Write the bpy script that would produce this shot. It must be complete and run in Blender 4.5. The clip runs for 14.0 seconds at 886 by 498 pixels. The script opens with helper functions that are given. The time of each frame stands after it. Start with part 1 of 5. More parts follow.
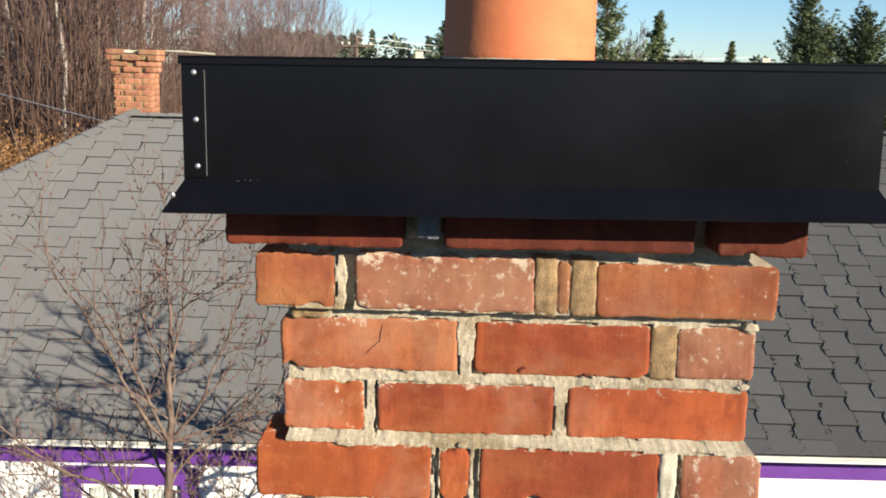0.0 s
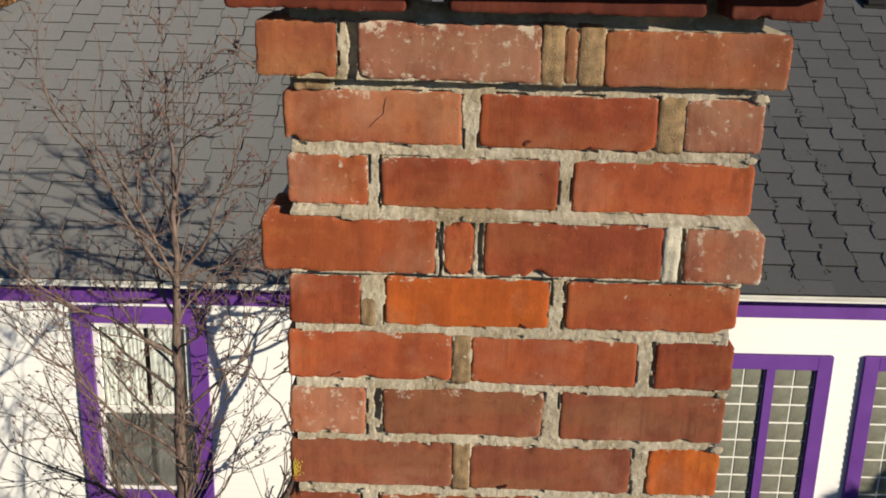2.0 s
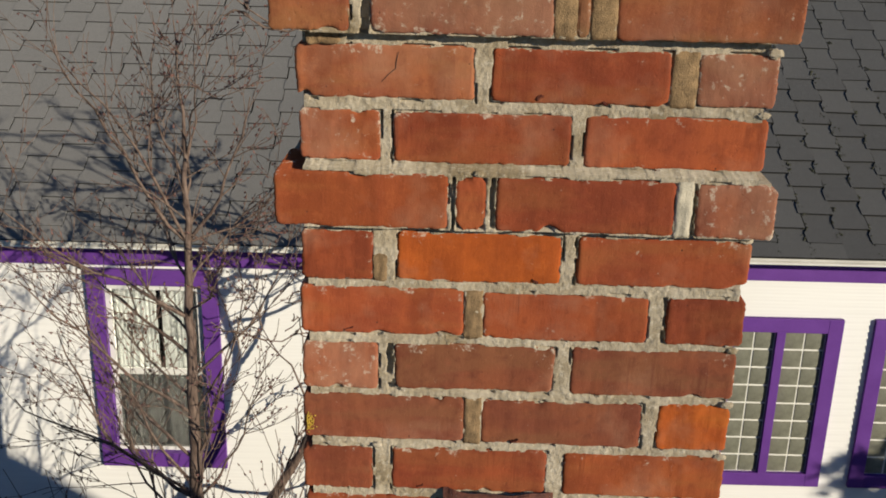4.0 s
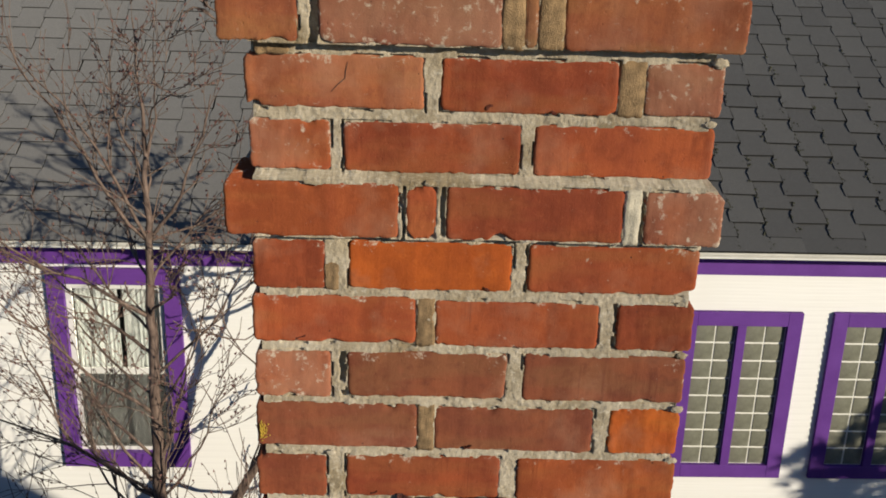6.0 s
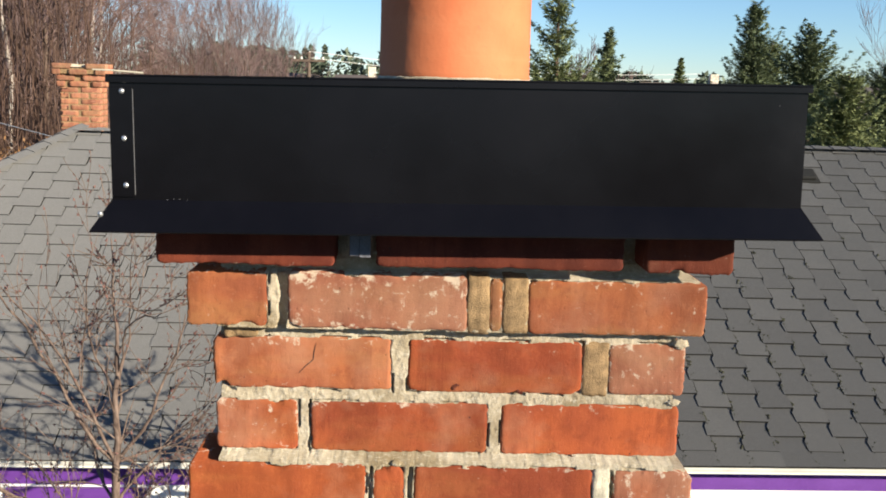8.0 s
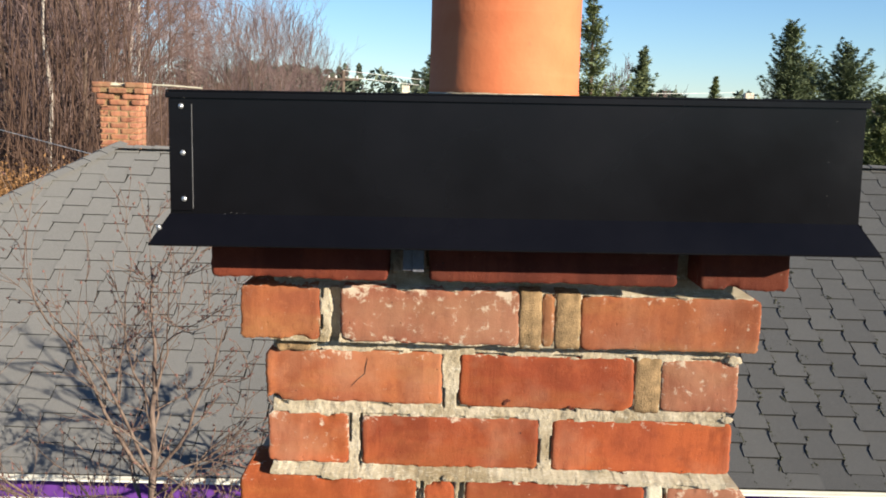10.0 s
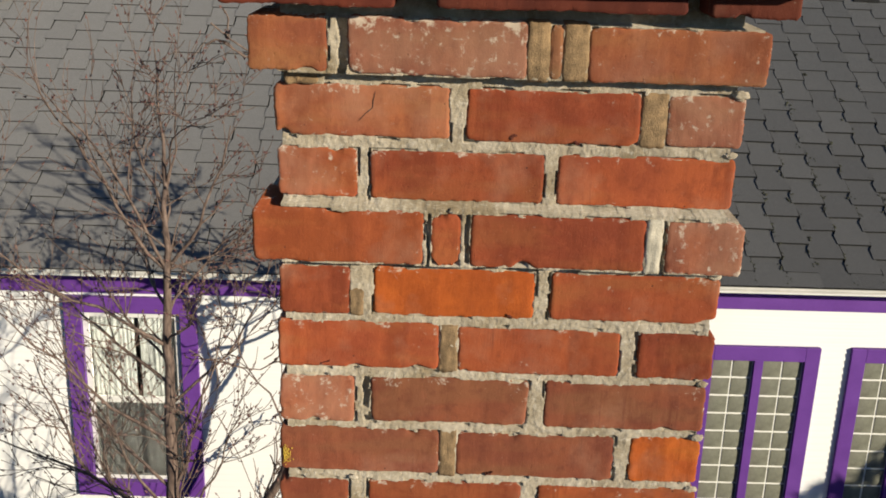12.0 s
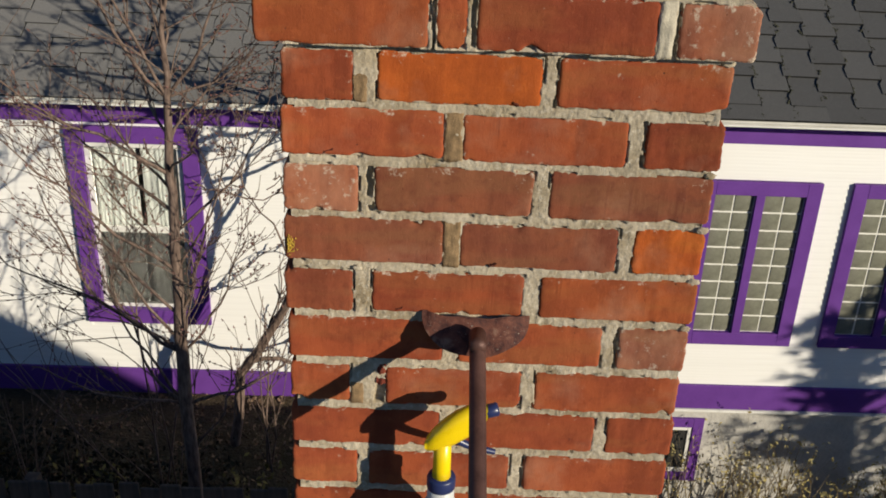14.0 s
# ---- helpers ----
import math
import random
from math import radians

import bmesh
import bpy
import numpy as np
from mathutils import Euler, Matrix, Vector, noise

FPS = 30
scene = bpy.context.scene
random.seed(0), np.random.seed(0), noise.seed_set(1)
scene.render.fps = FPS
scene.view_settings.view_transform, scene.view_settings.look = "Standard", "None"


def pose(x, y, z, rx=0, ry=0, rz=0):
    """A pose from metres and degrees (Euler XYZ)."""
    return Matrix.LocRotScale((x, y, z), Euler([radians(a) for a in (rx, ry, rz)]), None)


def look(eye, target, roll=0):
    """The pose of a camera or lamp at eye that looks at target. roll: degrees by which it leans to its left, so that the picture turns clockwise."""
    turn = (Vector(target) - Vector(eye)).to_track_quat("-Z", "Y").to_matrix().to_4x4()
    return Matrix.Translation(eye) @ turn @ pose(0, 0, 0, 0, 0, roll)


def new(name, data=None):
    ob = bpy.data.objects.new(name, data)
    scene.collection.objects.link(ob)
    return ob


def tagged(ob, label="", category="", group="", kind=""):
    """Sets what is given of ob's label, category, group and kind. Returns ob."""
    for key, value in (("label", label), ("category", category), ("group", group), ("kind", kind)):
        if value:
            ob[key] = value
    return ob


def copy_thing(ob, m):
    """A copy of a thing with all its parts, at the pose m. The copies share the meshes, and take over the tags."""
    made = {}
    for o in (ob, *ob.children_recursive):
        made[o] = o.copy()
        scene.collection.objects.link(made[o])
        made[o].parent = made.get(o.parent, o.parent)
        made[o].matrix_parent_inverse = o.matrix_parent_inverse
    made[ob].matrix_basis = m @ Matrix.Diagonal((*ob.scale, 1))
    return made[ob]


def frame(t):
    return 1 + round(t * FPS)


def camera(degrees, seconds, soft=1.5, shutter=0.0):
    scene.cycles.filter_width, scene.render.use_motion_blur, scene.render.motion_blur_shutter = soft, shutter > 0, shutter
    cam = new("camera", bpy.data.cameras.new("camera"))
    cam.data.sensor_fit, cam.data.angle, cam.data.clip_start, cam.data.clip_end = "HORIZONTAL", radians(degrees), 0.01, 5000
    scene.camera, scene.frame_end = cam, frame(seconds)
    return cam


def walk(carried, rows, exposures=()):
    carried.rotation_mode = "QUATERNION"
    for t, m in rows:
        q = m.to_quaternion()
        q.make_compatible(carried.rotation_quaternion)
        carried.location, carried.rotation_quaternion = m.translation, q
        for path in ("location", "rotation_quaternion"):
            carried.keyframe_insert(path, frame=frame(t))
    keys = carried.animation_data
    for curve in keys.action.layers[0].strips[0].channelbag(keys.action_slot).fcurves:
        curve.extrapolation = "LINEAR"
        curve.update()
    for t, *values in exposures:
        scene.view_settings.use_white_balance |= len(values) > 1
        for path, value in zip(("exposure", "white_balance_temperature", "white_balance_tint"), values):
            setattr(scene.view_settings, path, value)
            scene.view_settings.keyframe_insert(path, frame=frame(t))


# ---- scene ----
cam = camera(46.0, 14.0, 1.8)
PATH = [
    (0, (-0.071, -1.072, 5.969), (-0.103, 0.899, 5.628), 1.4),
    (0.5, (-0.057, -1.072, 5.956), (-0.051, 0.895, 5.591), 1.5),
    (1, (-0.06, -1.07, 5.929), (-0.064, 0.882, 5.491), 2.0),
    (1.5, (-0.052, -1.089, 5.892), (-0.103, 0.847, 5.393), 1.7),
    (2, (-0.071, -1.078, 5.885), (-0.1, 0.825, 5.27), 1.4),
    (2.5, (-0.076, -1.078, 5.878), (-0.116, 0.801, 5.193), 1.3),
    (2.7, (-0.078, -1.084, 5.858), (-0.12, 0.801, 5.193), 1.0),
    (4.8, (-0.068, -1.083, 5.886), (-0.111, 0.788, 5.18), 1.6),
    (5, (-0.067, -1.081, 5.884), (-0.091, 0.788, 5.173), 1.8),
    (5.5, (-0.061, -1.083, 5.888), (-0.053, 0.788, 5.182), 2.0),
    (6, (-0.057, -1.082, 5.893), (-0.038, 0.796, 5.204), 1.6),
    (6.5, (-0.052, -1.074, 5.928), (-0.003, 0.86, 5.42), 1.3),
    (7, (-0.044, -1.072, 5.959), (0.04, 0.897, 5.618), 1.3),
    (7.2, (-0.048, -1.073, 5.975), (0.044, 0.897, 5.637), 1.6),
    (9.3, (-0.051, -1.078, 5.971), (-0.06, 0.905, 5.712), 1.3),
    (9.5, (-0.067, -1.079, 5.974), (-0.068, 0.903, 5.704), 1.2),
    (10, (-0.07, -1.078, 5.97), (-0.077, 0.903, 5.692), 1.6),
    (10.5, (-0.064, -1.091, 5.953), (-0.046, 0.883, 5.634), 1.2),
    (11, (-0.064, -1.099, 5.93), (-0.03, 0.856, 5.512), 1.3),
    (11.5, (-0.065, -1.102, 5.912), (-0.059, 0.827, 5.386), 1.7),
    (12, (-0.067, -1.101, 5.893), (-0.078, 0.797, 5.262), 1.8),
    (12.5, (-0.067, -1.098, 5.873), (-0.096, 0.771, 5.163), 2.0),
    (13, (-0.067, -1.104, 5.853), (-0.101, 0.735, 5.069), 2.0),
    (13.5, (-0.067, -1.108, 5.84), (-0.093, 0.698, 4.98), 1.9),
    (14, (-0.068, -1.104, 5.832), (-0.072, 0.676, 4.918), 2.3),
]
STOPS = [(0.0, 0.97), (1.0, 0.97), (1.4, 0.8), (2.0, 0.26), (2.6, 0.06), (6.1, 0.06), (6.5, 0.04), (6.8, 0.45), (7.0, 0.74), (7.4, 0.92), (9.3, 0.97), (11.0, 0.97), (11.4, 0.8), (12.0, 0.31), (12.5, 0.03), (13.0, -0.03), (13.4, 0.04), (14.0, 0.06)]
walk(cam, [(t, look(eye, target, roll)) for t, eye, target, roll in PATH], STOPS)

# ---- world and sun ----
SUN_ELEV, SUN_AZ = radians(16.5), radians(50)   # azimuth from -y towards +x
SUN_DIR = Vector((math.sin(SUN_AZ) * math.cos(SUN_ELEV), -math.cos(SUN_AZ) * math.cos(SUN_ELEV), math.sin(SUN_ELEV)))
world = bpy.data.worlds.new("world")
scene.world = world
world.use_nodes = True
sky = world.node_tree.nodes.new("ShaderNodeTexSky")
sky.sky_type, sky.sun_disc = "NISHITA", False
sky.sun_elevation = SUN_ELEV
sky.sun_rotation = math.atan2(SUN_DIR.x, SUN_DIR.y)
sky.air_density, sky.dust_density, sky.ozone_density = 0.84, 0.0, 4.5
sky.altitude = 300
world.node_tree.links.new(sky.outputs[0], world.node_tree.nodes["Background"].inputs[0])
world.node_tree.nodes["Background"].inputs[1].default_value = 0.081
sun = new("sun", bpy.data.lights.new("sun", "SUN"))
sun.data.energy, sun.data.angle, sun.data.color = 4.9, radians(0.5), (1.0, 0.9, 0.72)
sun.matrix_world = look(SUN_DIR * 40, (0, 0, 0))


# ---- materials ----
class Nodes:
    """A short hand for node materials."""

    def __init__(self, name):
        self.m = bpy.data.materials.new(name)
        self.m.use_nodes = True
        self.t = self.m.node_tree
        self.b = self.t.nodes["Principled BSDF"]
        self.b.inputs["Specular IOR Level"].default_value = 0.3

    def node(self, kind, **inputs):
        n = self.t.nodes.new("ShaderNode" + kind)
        for k, v in inputs.items():
            key = int(k[1:]) if k[0] == "i" and k[1:].isdigit() else k.replace("_", " ")
            self.put(n.inputs[key], v)
        return n

    def put(self, socket, v):
        if isinstance(v, bpy.types.NodeSocket):
            self.t.links.new(v, socket)
        elif isinstance(v, tuple) and len(v) == 3 and socket.type == "RGBA":
            socket.default_value = (*v, 1)
        else:
            socket.default_value = v

    def coords(self, scale=(1, 1, 1), kind="Object"):
        tc = self.node("TexCoord")
        return self.node("Mapping", Vector=tc.outputs[kind], Scale=scale).outputs[0]

    def noise(self, vec, scale, detail=4.0, rough=0.55):
        return self.node("TexNoise", Vector=vec, Scale=scale, Detail=detail, Roughness=rough).outputs[0]

    def ramp(self, fac, a, b, lo=0.0, hi=1.0):
        n = self.node("MapRange", Value=fac, From_Min=a, From_Max=b, To_Min=lo, To_Max=hi)
        return n.outputs[0]

    def mix(self, fac, a, b, blend="MIX"):
        n = self.t.nodes.new("ShaderNodeMix")
        n.data_type, n.blend_type = "RGBA", blend
        self.put(n.inputs[0], fac), self.put(n.inputs[6], a), self.put(n.inputs[7], b)
        return n.outputs[2]

    def math(self, op, a, b=0.0):
        n = self.t.nodes.new("ShaderNodeMath")
        n.operation = op
        self.put(n.inputs[0], a), self.put(n.inputs[1], b)
        return n.outputs[0]

    def finish(self, colour, rough=0.8, bump=None, strength=0.3, dist=0.003, metal=0.0):
        self.put(self.b.inputs["Base Color"], colour)
        self.put(self.b.inputs["Roughness"], rough)
        self.put(self.b.inputs["Metallic"], metal)
        self.b.inputs["Diffuse Roughness"].default_value = 0.9 if isinstance(rough, float) and rough > 0.85 else 0.0
        if bump is not None:
            n = self.node("Bump", Height=bump, Strength=strength, Distance=dist)
            self.put(self.b.inputs["Normal"], n.outputs[0])
        return self.m


def mat_brick():
    """Old hand-laid red brick: the object's own tint, firing bands, drag marks, lime bloom, pits and crumbs of mortar."""
    k = Nodes("brick")
    v = k.coords()
    info = k.node("ObjectInfo")
    off = k.math("MULTIPLY", info.outputs["Random"], 37.0)
    vv = k.node("VectorMath", i0=v, i1=k.node("CombineXYZ", X=off, Y=off, Z=off).outputs[0]).outputs[0]
    base = info.outputs["Color"]
    big, mid, fine = k.noise(vv, 13, 3, 0.5), k.noise(vv, 60, 6, 0.7), k.noise(vv, 420, 4, 0.7)
    band = k.noise(k.node("Mapping", Vector=vv, Scale=(26, 4, 3)).outputs[0], 1.0, 3, 0.5)
    layer = k.noise(k.node("Mapping", Vector=vv, Scale=(5, 4, 24)).outputs[0], 1.0, 3, 0.5)
    drag = k.noise(k.node("Mapping", Vector=vv, Scale=(230, 8, 9)).outputs[0], 1.0, 4, 0.65)
    dull = k.mix(1.0, base, (0.64, 0.56, 0.50), "MULTIPLY")
    warm = k.mix(1.0, base, (1.10, 1.06, 0.85), "MULTIPLY")
    c = k.mix(k.ramp(big, 0.38, 0.62), k.mix(1.0, base, (0.80, 0.70, 0.68), "MULTIPLY"), warm)
    c = k.mix(k.ramp(band, 0.50, 0.64, 0, 0.85), c, dull)
    c = k.mix(k.ramp(layer, 0.50, 0.62, 0, 0.60), c, k.mix(1.0, base, (0.92, 1.22, 1.00), "MULTIPLY"))
    c = k.mix(k.math("MULTIPLY", k.ramp(drag, 0.52, 0.66, 0, 0.7), k.ramp(k.noise(vv, 9, 2), 0.52, 0.62)), c, dull)
    c = k.mix(k.ramp(mid, 0.53, 0.68, 0, 0.60), c, k.mix(1.0, base, (0.60, 0.52, 0.52), "MULTIPLY"))
    c = k.mix(k.ramp(mid, 0.46, 0.33, 0, 0.50), c, k.mix(1.0, base, (1.12, 1.15, 1.05), "MULTIPLY"))
    blot = k.noise(vv, 34, 5, 0.62)
    c = k.mix(k.ramp(blot, 0.54, 0.66, 0, 0.45), c, k.mix(1.0, base, (0.66, 0.58, 0.52), "MULTIPLY"))
    c = k.mix(k.ramp(fine, 0.63, 0.76, 0, 0.55), c, (0.10, 0.036, 0.024))
    c = k.mix(k.ramp(fine, 0.36, 0.25, 0, 0.40), c, (0.55, 0.25, 0.14))
    film = k.ramp(k.math("ADD", k.noise(vv, 12, 4, 0.6), k.math("MULTIPLY", info.outputs["Alpha"], 0.24)), 0.58, 0.86, 0, 0.55)
    c = k.mix(film, c, (0.45, 0.235, 0.145))
    rim = k.t.nodes.new("ShaderNodeAttribute")
    rim.attribute_name = "rim"
    smear = k.math("MULTIPLY", rim.outputs["Fac"], k.ramp(k.noise(vv, 20, 3), 0.42, 0.62, 0.02, 0.17))
    lime = k.ramp(k.math("ADD", k.math("ADD", k.noise(vv, 85, 7, 0.72), smear), k.math("MULTIPLY", info.outputs["Alpha"], 0.13)), 0.69, 0.79, 0, 0.85)
    c = k.mix(lime, c, (0.60, 0.51, 0.40))
    dots = k.ramp(k.node("TexVoronoi", Vector=vv, Scale=75.0).outputs[0], 0.10, 0.05)
    c = k.mix(k.math("MULTIPLY", dots, k.ramp(k.noise(vv, 30, 2), 0.58, 0.64)), c, (0.06, 0.025, 0.018))
    h = k.math("ADD", k.math("MULTIPLY", dots, -0.8), k.math("ADD", k.math("MULTIPLY", fine, 0.7), k.math("ADD", k.math("MULTIPLY", mid, 0.9), k.math("MULTIPLY", drag, 0.3))))
    return k.finish(c, 0.9, h, 0.45, 0.003)


def mat_mortar():
    """Grey-white lime mortar with sand, tan stains and dark weathered hollows."""
    k = Nodes("mortar")
    v = k.coords()
    a, b, d = k.noise(v, 22), k.noise(v, 150, 6, 0.7), k.noise(v, 700, 3)
    c = k.mix(k.ramp(a, 0.35, 0.66), (0.365, 0.300, 0.205), (0.54, 0.47, 0.36))
    c = k.mix(k.ramp(k.noise(v, 9.0, 3), 0.56, 0.66, 0, 0.65), c, (0.24, 0.175, 0.09))
    c = k.mix(k.ramp(b, 0.52, 0.70, 0, 0.7), c, (0.70, 0.64, 0.53))
    c = k.mix(k.ramp(b, 0.40, 0.27, 0, 0.7), c, (0.16, 0.125, 0.08))
    c = k.mix(k.ramp(d, 0.62, 0.75, 0, 0.6), c, (0.20, 0.16, 0.11))
    h = k.math("ADD", b, k.math("MULTIPLY", d, 0.8))
    return k.finish(c, 0.95, h, 0.6, 0.003)


def mat_plain(name, rgb, rough=0.6, var=0.15, scale=20.0, bump=0.1, metal=0.0, spec=0.3, dist=0.002):
    """Paint, metal or plastic with a slight unevenness at two scales."""
    k = Nodes(name)
    v = k.coords()
    a, b = k.noise(v, scale), k.noise(v, scale * 9, 5)
    dark, light = tuple(c * (1 - var) for c in rgb), tuple(min(1, c * (1 + var)) for c in rgb)
    c = k.mix(k.ramp(k.math("ADD", k.math("MULTIPLY", a, 0.7), k.math("MULTIPLY", b, 0.3)), 0.3, 0.7), dark, light)
    k.b.inputs["Specular IOR Level"].default_value = spec
    return k.finish(c, k.ramp(a, 0.3, 0.7, max(0.05, rough - 0.08), min(1, rough + 0.08)), b, bump, dist, metal)


def mat_shingle():
    """Grey mineral-granule asphalt shingle; each one a shade of its own."""
    k = Nodes("asphalt_shingle")
    v = k.coords()
    r = k.node("ObjectInfo").outputs["Random"]
    isl = k.node("NewGeometry").outputs["Random Per Island"]
    tone = k.math("FRACT", k.math("ADD", r, isl))
    fine, mid, big = k.noise(v, 260, 3, 0.7), k.noise(v, 3.5, 4), k.noise(v, 0.5, 3)
    c = k.mix(tone, (0.070, 0.069, 0.070), (0.102, 0.100, 0.099))
    c = k.mix(k.ramp(mid, 0.35, 0.7, 0, 0.6), c, (0.078, 0.079, 0.080))
    c = k.mix(k.ramp(big, 0.5, 0.72, 0, 0.4), c, (0.13, 0.127, 0.12))
    c = k.mix(k.ramp(fine, 0.5, 0.75, 0, 0.7), c, (0.20, 0.197, 0.19))
    c = k.mix(k.ramp(fine, 0.45, 0.28, 0, 0.6), c, (0.035, 0.035, 0.035))
    # paler towards the west: sunlight thrown back to the viewer is painted in
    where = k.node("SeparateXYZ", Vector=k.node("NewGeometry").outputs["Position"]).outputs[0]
    worn_or_lit = k.ramp(k.math("ADD", where, k.math("MULTIPLY", k.noise(v, 0.9, 3), 1.6)), 1.6, -1.4, 0, 0.55)
    c = k.mix(worn_or_lit, c, k.mix(k.ramp(fine, 0.35, 0.65), (0.12, 0.117, 0.115), (0.235, 0.23, 0.225)))
    return k.finish(c, 0.92, fine, 0.5, 0.003)


def mat_terracotta():
    k = Nodes("terracotta")
    v = k.coords()
    a, b = k.noise(v, 9), k.noise(v, 120, 5, 0.6)
    rings = k.noise(k.node("Mapping", Vector=v, Scale=(2, 2, 45)).outputs[0], 1.0, 3)
    c = k.mix(k.ramp(a, 0.3, 0.7), (0.50, 0.130, 0.050), (0.62, 0.20, 0.085))
    c = k.mix(k.ramp(rings, 0.5, 0.75, 0, 0.35), c, (0.66, 0.26, 0.12))
    c = k.mix(k.ramp(b, 0.62, 0.75, 0, 0.5), c, (0.36, 0.12, 0.06))
    return k.finish(c, 0.75, b, 0.25, 0.002)


def mat_siding():
    """White-painted lap boards with faint dirt and grain."""
    k = Nodes("white_paint_siding")
    v = k.coords()
    g = k.noise(k.node("Mapping", Vector=v, Scale=(1.2, 30, 60)).outputs[0], 1.0, 5)
    d = k.noise(v, 1.3, 4)
    r = k.node("ObjectInfo").outputs["Random"]
    c = k.mix(k.ramp(g, 0.35, 0.7), (0.80, 0.79, 0.765), (0.87, 0.865, 0.84))
    c = k.mix(k.ramp(d, 0.52, 0.75, 0, 0.35), c, (0.74, 0.71, 0.65))
    c = k.mix(k.math("MULTIPLY", r, 0.25), c, (0.77, 0.76, 0.73))
    return k.finish(c, 0.55, g, 0.2, 0.002)


def mat_bark(name, dark, light, scale=30.0):
    k = Nodes(name)
    v = k.coords()
    n = k.noise(k.node("Mapping", Vector=v, Scale=(1, 1, 0.25)).outputs[0], scale, 5, 0.65)
    r = k.node("NewGeometry").outputs["Random Per Island"]
    c = k.mix(k.ramp(n, 0.35, 0.68), dark, light)
    c = k.mix(k.math("MULTIPLY", r, 0.5), c, k.mix(1.0, c, (0.62, 0.55, 0.55), "MULTIPLY"))
    return k.finish(c, 0.85, n, 0.5, 0.004)


def mat_leaf(name, dark, light):
    k = Nodes(name)
    r = k.node("NewGeometry").outputs["Random Per Island"]
    n = k.noise(k.coords(), 0.9, 3)
    c = k.mix(r, dark, light)
    c = k.mix(k.ramp(n, 0.4, 0.65, 0, 0.6), c, tuple(0.6 * (a + b) / 2 for a, b in zip(dark, light)))
    return k.finish(c, 0.7)


def mat_ground():
    k = Nodes("soil_and_grass")
    v = k.coords()
    a, b, c3 = k.noise(v, 0.25, 5), k.noise(v, 3.0, 6, 0.7), k.noise(v, 40, 4)
    c = k.mix(k.ramp(a, 0.4, 0.6), (0.055, 0.038, 0.022), (0.05, 0.048, 0.02))
    c = k.mix(k.ramp(b, 0.45, 0.7), c, (0.13, 0.092, 0.055))
    c = k.mix(k.ramp(c3, 0.5, 0.72, 0, 0.7), c, (0.04, 0.03, 0.018))
    return k.finish(c, 0.95, k.math("ADD", b, c3), 0.8, 0.05)


def mat_glass():
    """Ordinary window glass."""
    k = Nodes("window_glass")
    k.b.inputs["Transmission Weight"].default_value = 1.0
    k.b.inputs["IOR"].default_value = 1.45
    return k.finish((0.92, 0.96, 0.95), 0.02)


def mat_block():
    """Ribbed, greenish pressed glass block."""
    k = Nodes("glass_block")
    v = k.coords()
    w = k.node("TexWave", Vector=v, Scale=30.0, Distortion=1.0)
    n = k.noise(v, 9)
    c = k.mix(k.ramp(n, 0.35, 0.65), (0.11, 0.11, 0.08), (0.22, 0.22, 0.17))
    c = k.mix(k.math("MULTIPLY", w.outputs[1], 0.45), c, (0.30, 0.30, 0.24))
    k.b.inputs["Specular IOR Level"].default_value = 0.4
    return k.finish(c, 0.32, w.outputs[1], 0.4, 0.004)


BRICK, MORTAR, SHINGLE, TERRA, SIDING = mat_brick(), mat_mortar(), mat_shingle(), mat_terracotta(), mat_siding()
CAP = mat_plain("black_painted_sheet", (0.0040, 0.0036, 0.0046), 0.25, 0.30, 6, 0.05, 0.0, 0.27)
LICHEN = mat_plain("yellow_lichen", (0.50, 0.33, 0.05), 0.95, 0.3, 90, 0.4)
TANMORTAR = mat_plain("tan_repointing_mortar", (0.255, 0.168, 0.088), 0.95, 0.55, 70, 0.8)
PALEMORTAR = mat_plain("pale_lime_mortar", (0.50, 0.45, 0.35), 0.95, 0.25, 60, 0.6)
STEEL = mat_plain("zinc_rivet", (0.62, 0.62, 0.62), 0.35, 0.1, 60, 0.1, 0.8)
SCUFF = mat_plain("bare_metal_edge", (0.20, 0.20, 0.21), 0.5, 0.3, 40)
FLASH = mat_plain("lead_flashing", (0.12, 0.125, 0.15), 0.55, 0.35, 30, 0.4)
PURPLE = mat_plain("purple_paint", (0.135, 0.045, 0.27), 0.5, 0.12, 5, 0.15)
WHITE = mat_plain("white_trim_paint", (0.76, 0.75, 0.71), 0.5, 0.08, 6, 0.12)
GUTTER = mat_plain("cream_eave_paint", (0.62, 0.60, 0.54), 0.5, 0.15, 4, 0.15)
CONCRETE = mat_plain("painted_concrete", (0.50, 0.48, 0.44), 0.9, 0.22, 3.5, 0.6, 0, 0.2, 0.01)
def mat_screen():
    """Fine dark wire mesh that lets part of the view through."""
    k = Nodes("insect_screen")
    k.b.inputs["Alpha"].default_value = 0.62
    return k.finish((0.05, 0.05, 0.048), 0.7)


GLASS, BLOCK, SCREEN = mat_glass(), mat_block(), mat_screen()
GROUT = mat_plain("white_grout", (0.80, 0.79, 0.72), 0.8, 0.1, 12, 0.2)
CURTAIN = mat_plain("net_curtain", (0.34, 0.34, 0.33), 0.9, 0.12, 15, 0.3)
DARK = mat_plain("dark_interior", (0.03, 0.03, 0.03), 0.9, 0.2)
BARK = mat_bark("young_bark", (0.075, 0.050, 0.040), (0.26, 0.19, 0.15), 40)
BUD = mat_bark("reddish_bud", (0.13, 0.06, 0.05), (0.24, 0.13, 0.11), 60)
WOODBARK = mat_bark("grey_brown_bark", (0.10, 0.066, 0.048), (0.20, 0.145, 0.11), 6)
TWIG = mat_bark("red_brown_twig", (0.135, 0.088, 0.082), (0.31, 0.22, 0.205), 4)
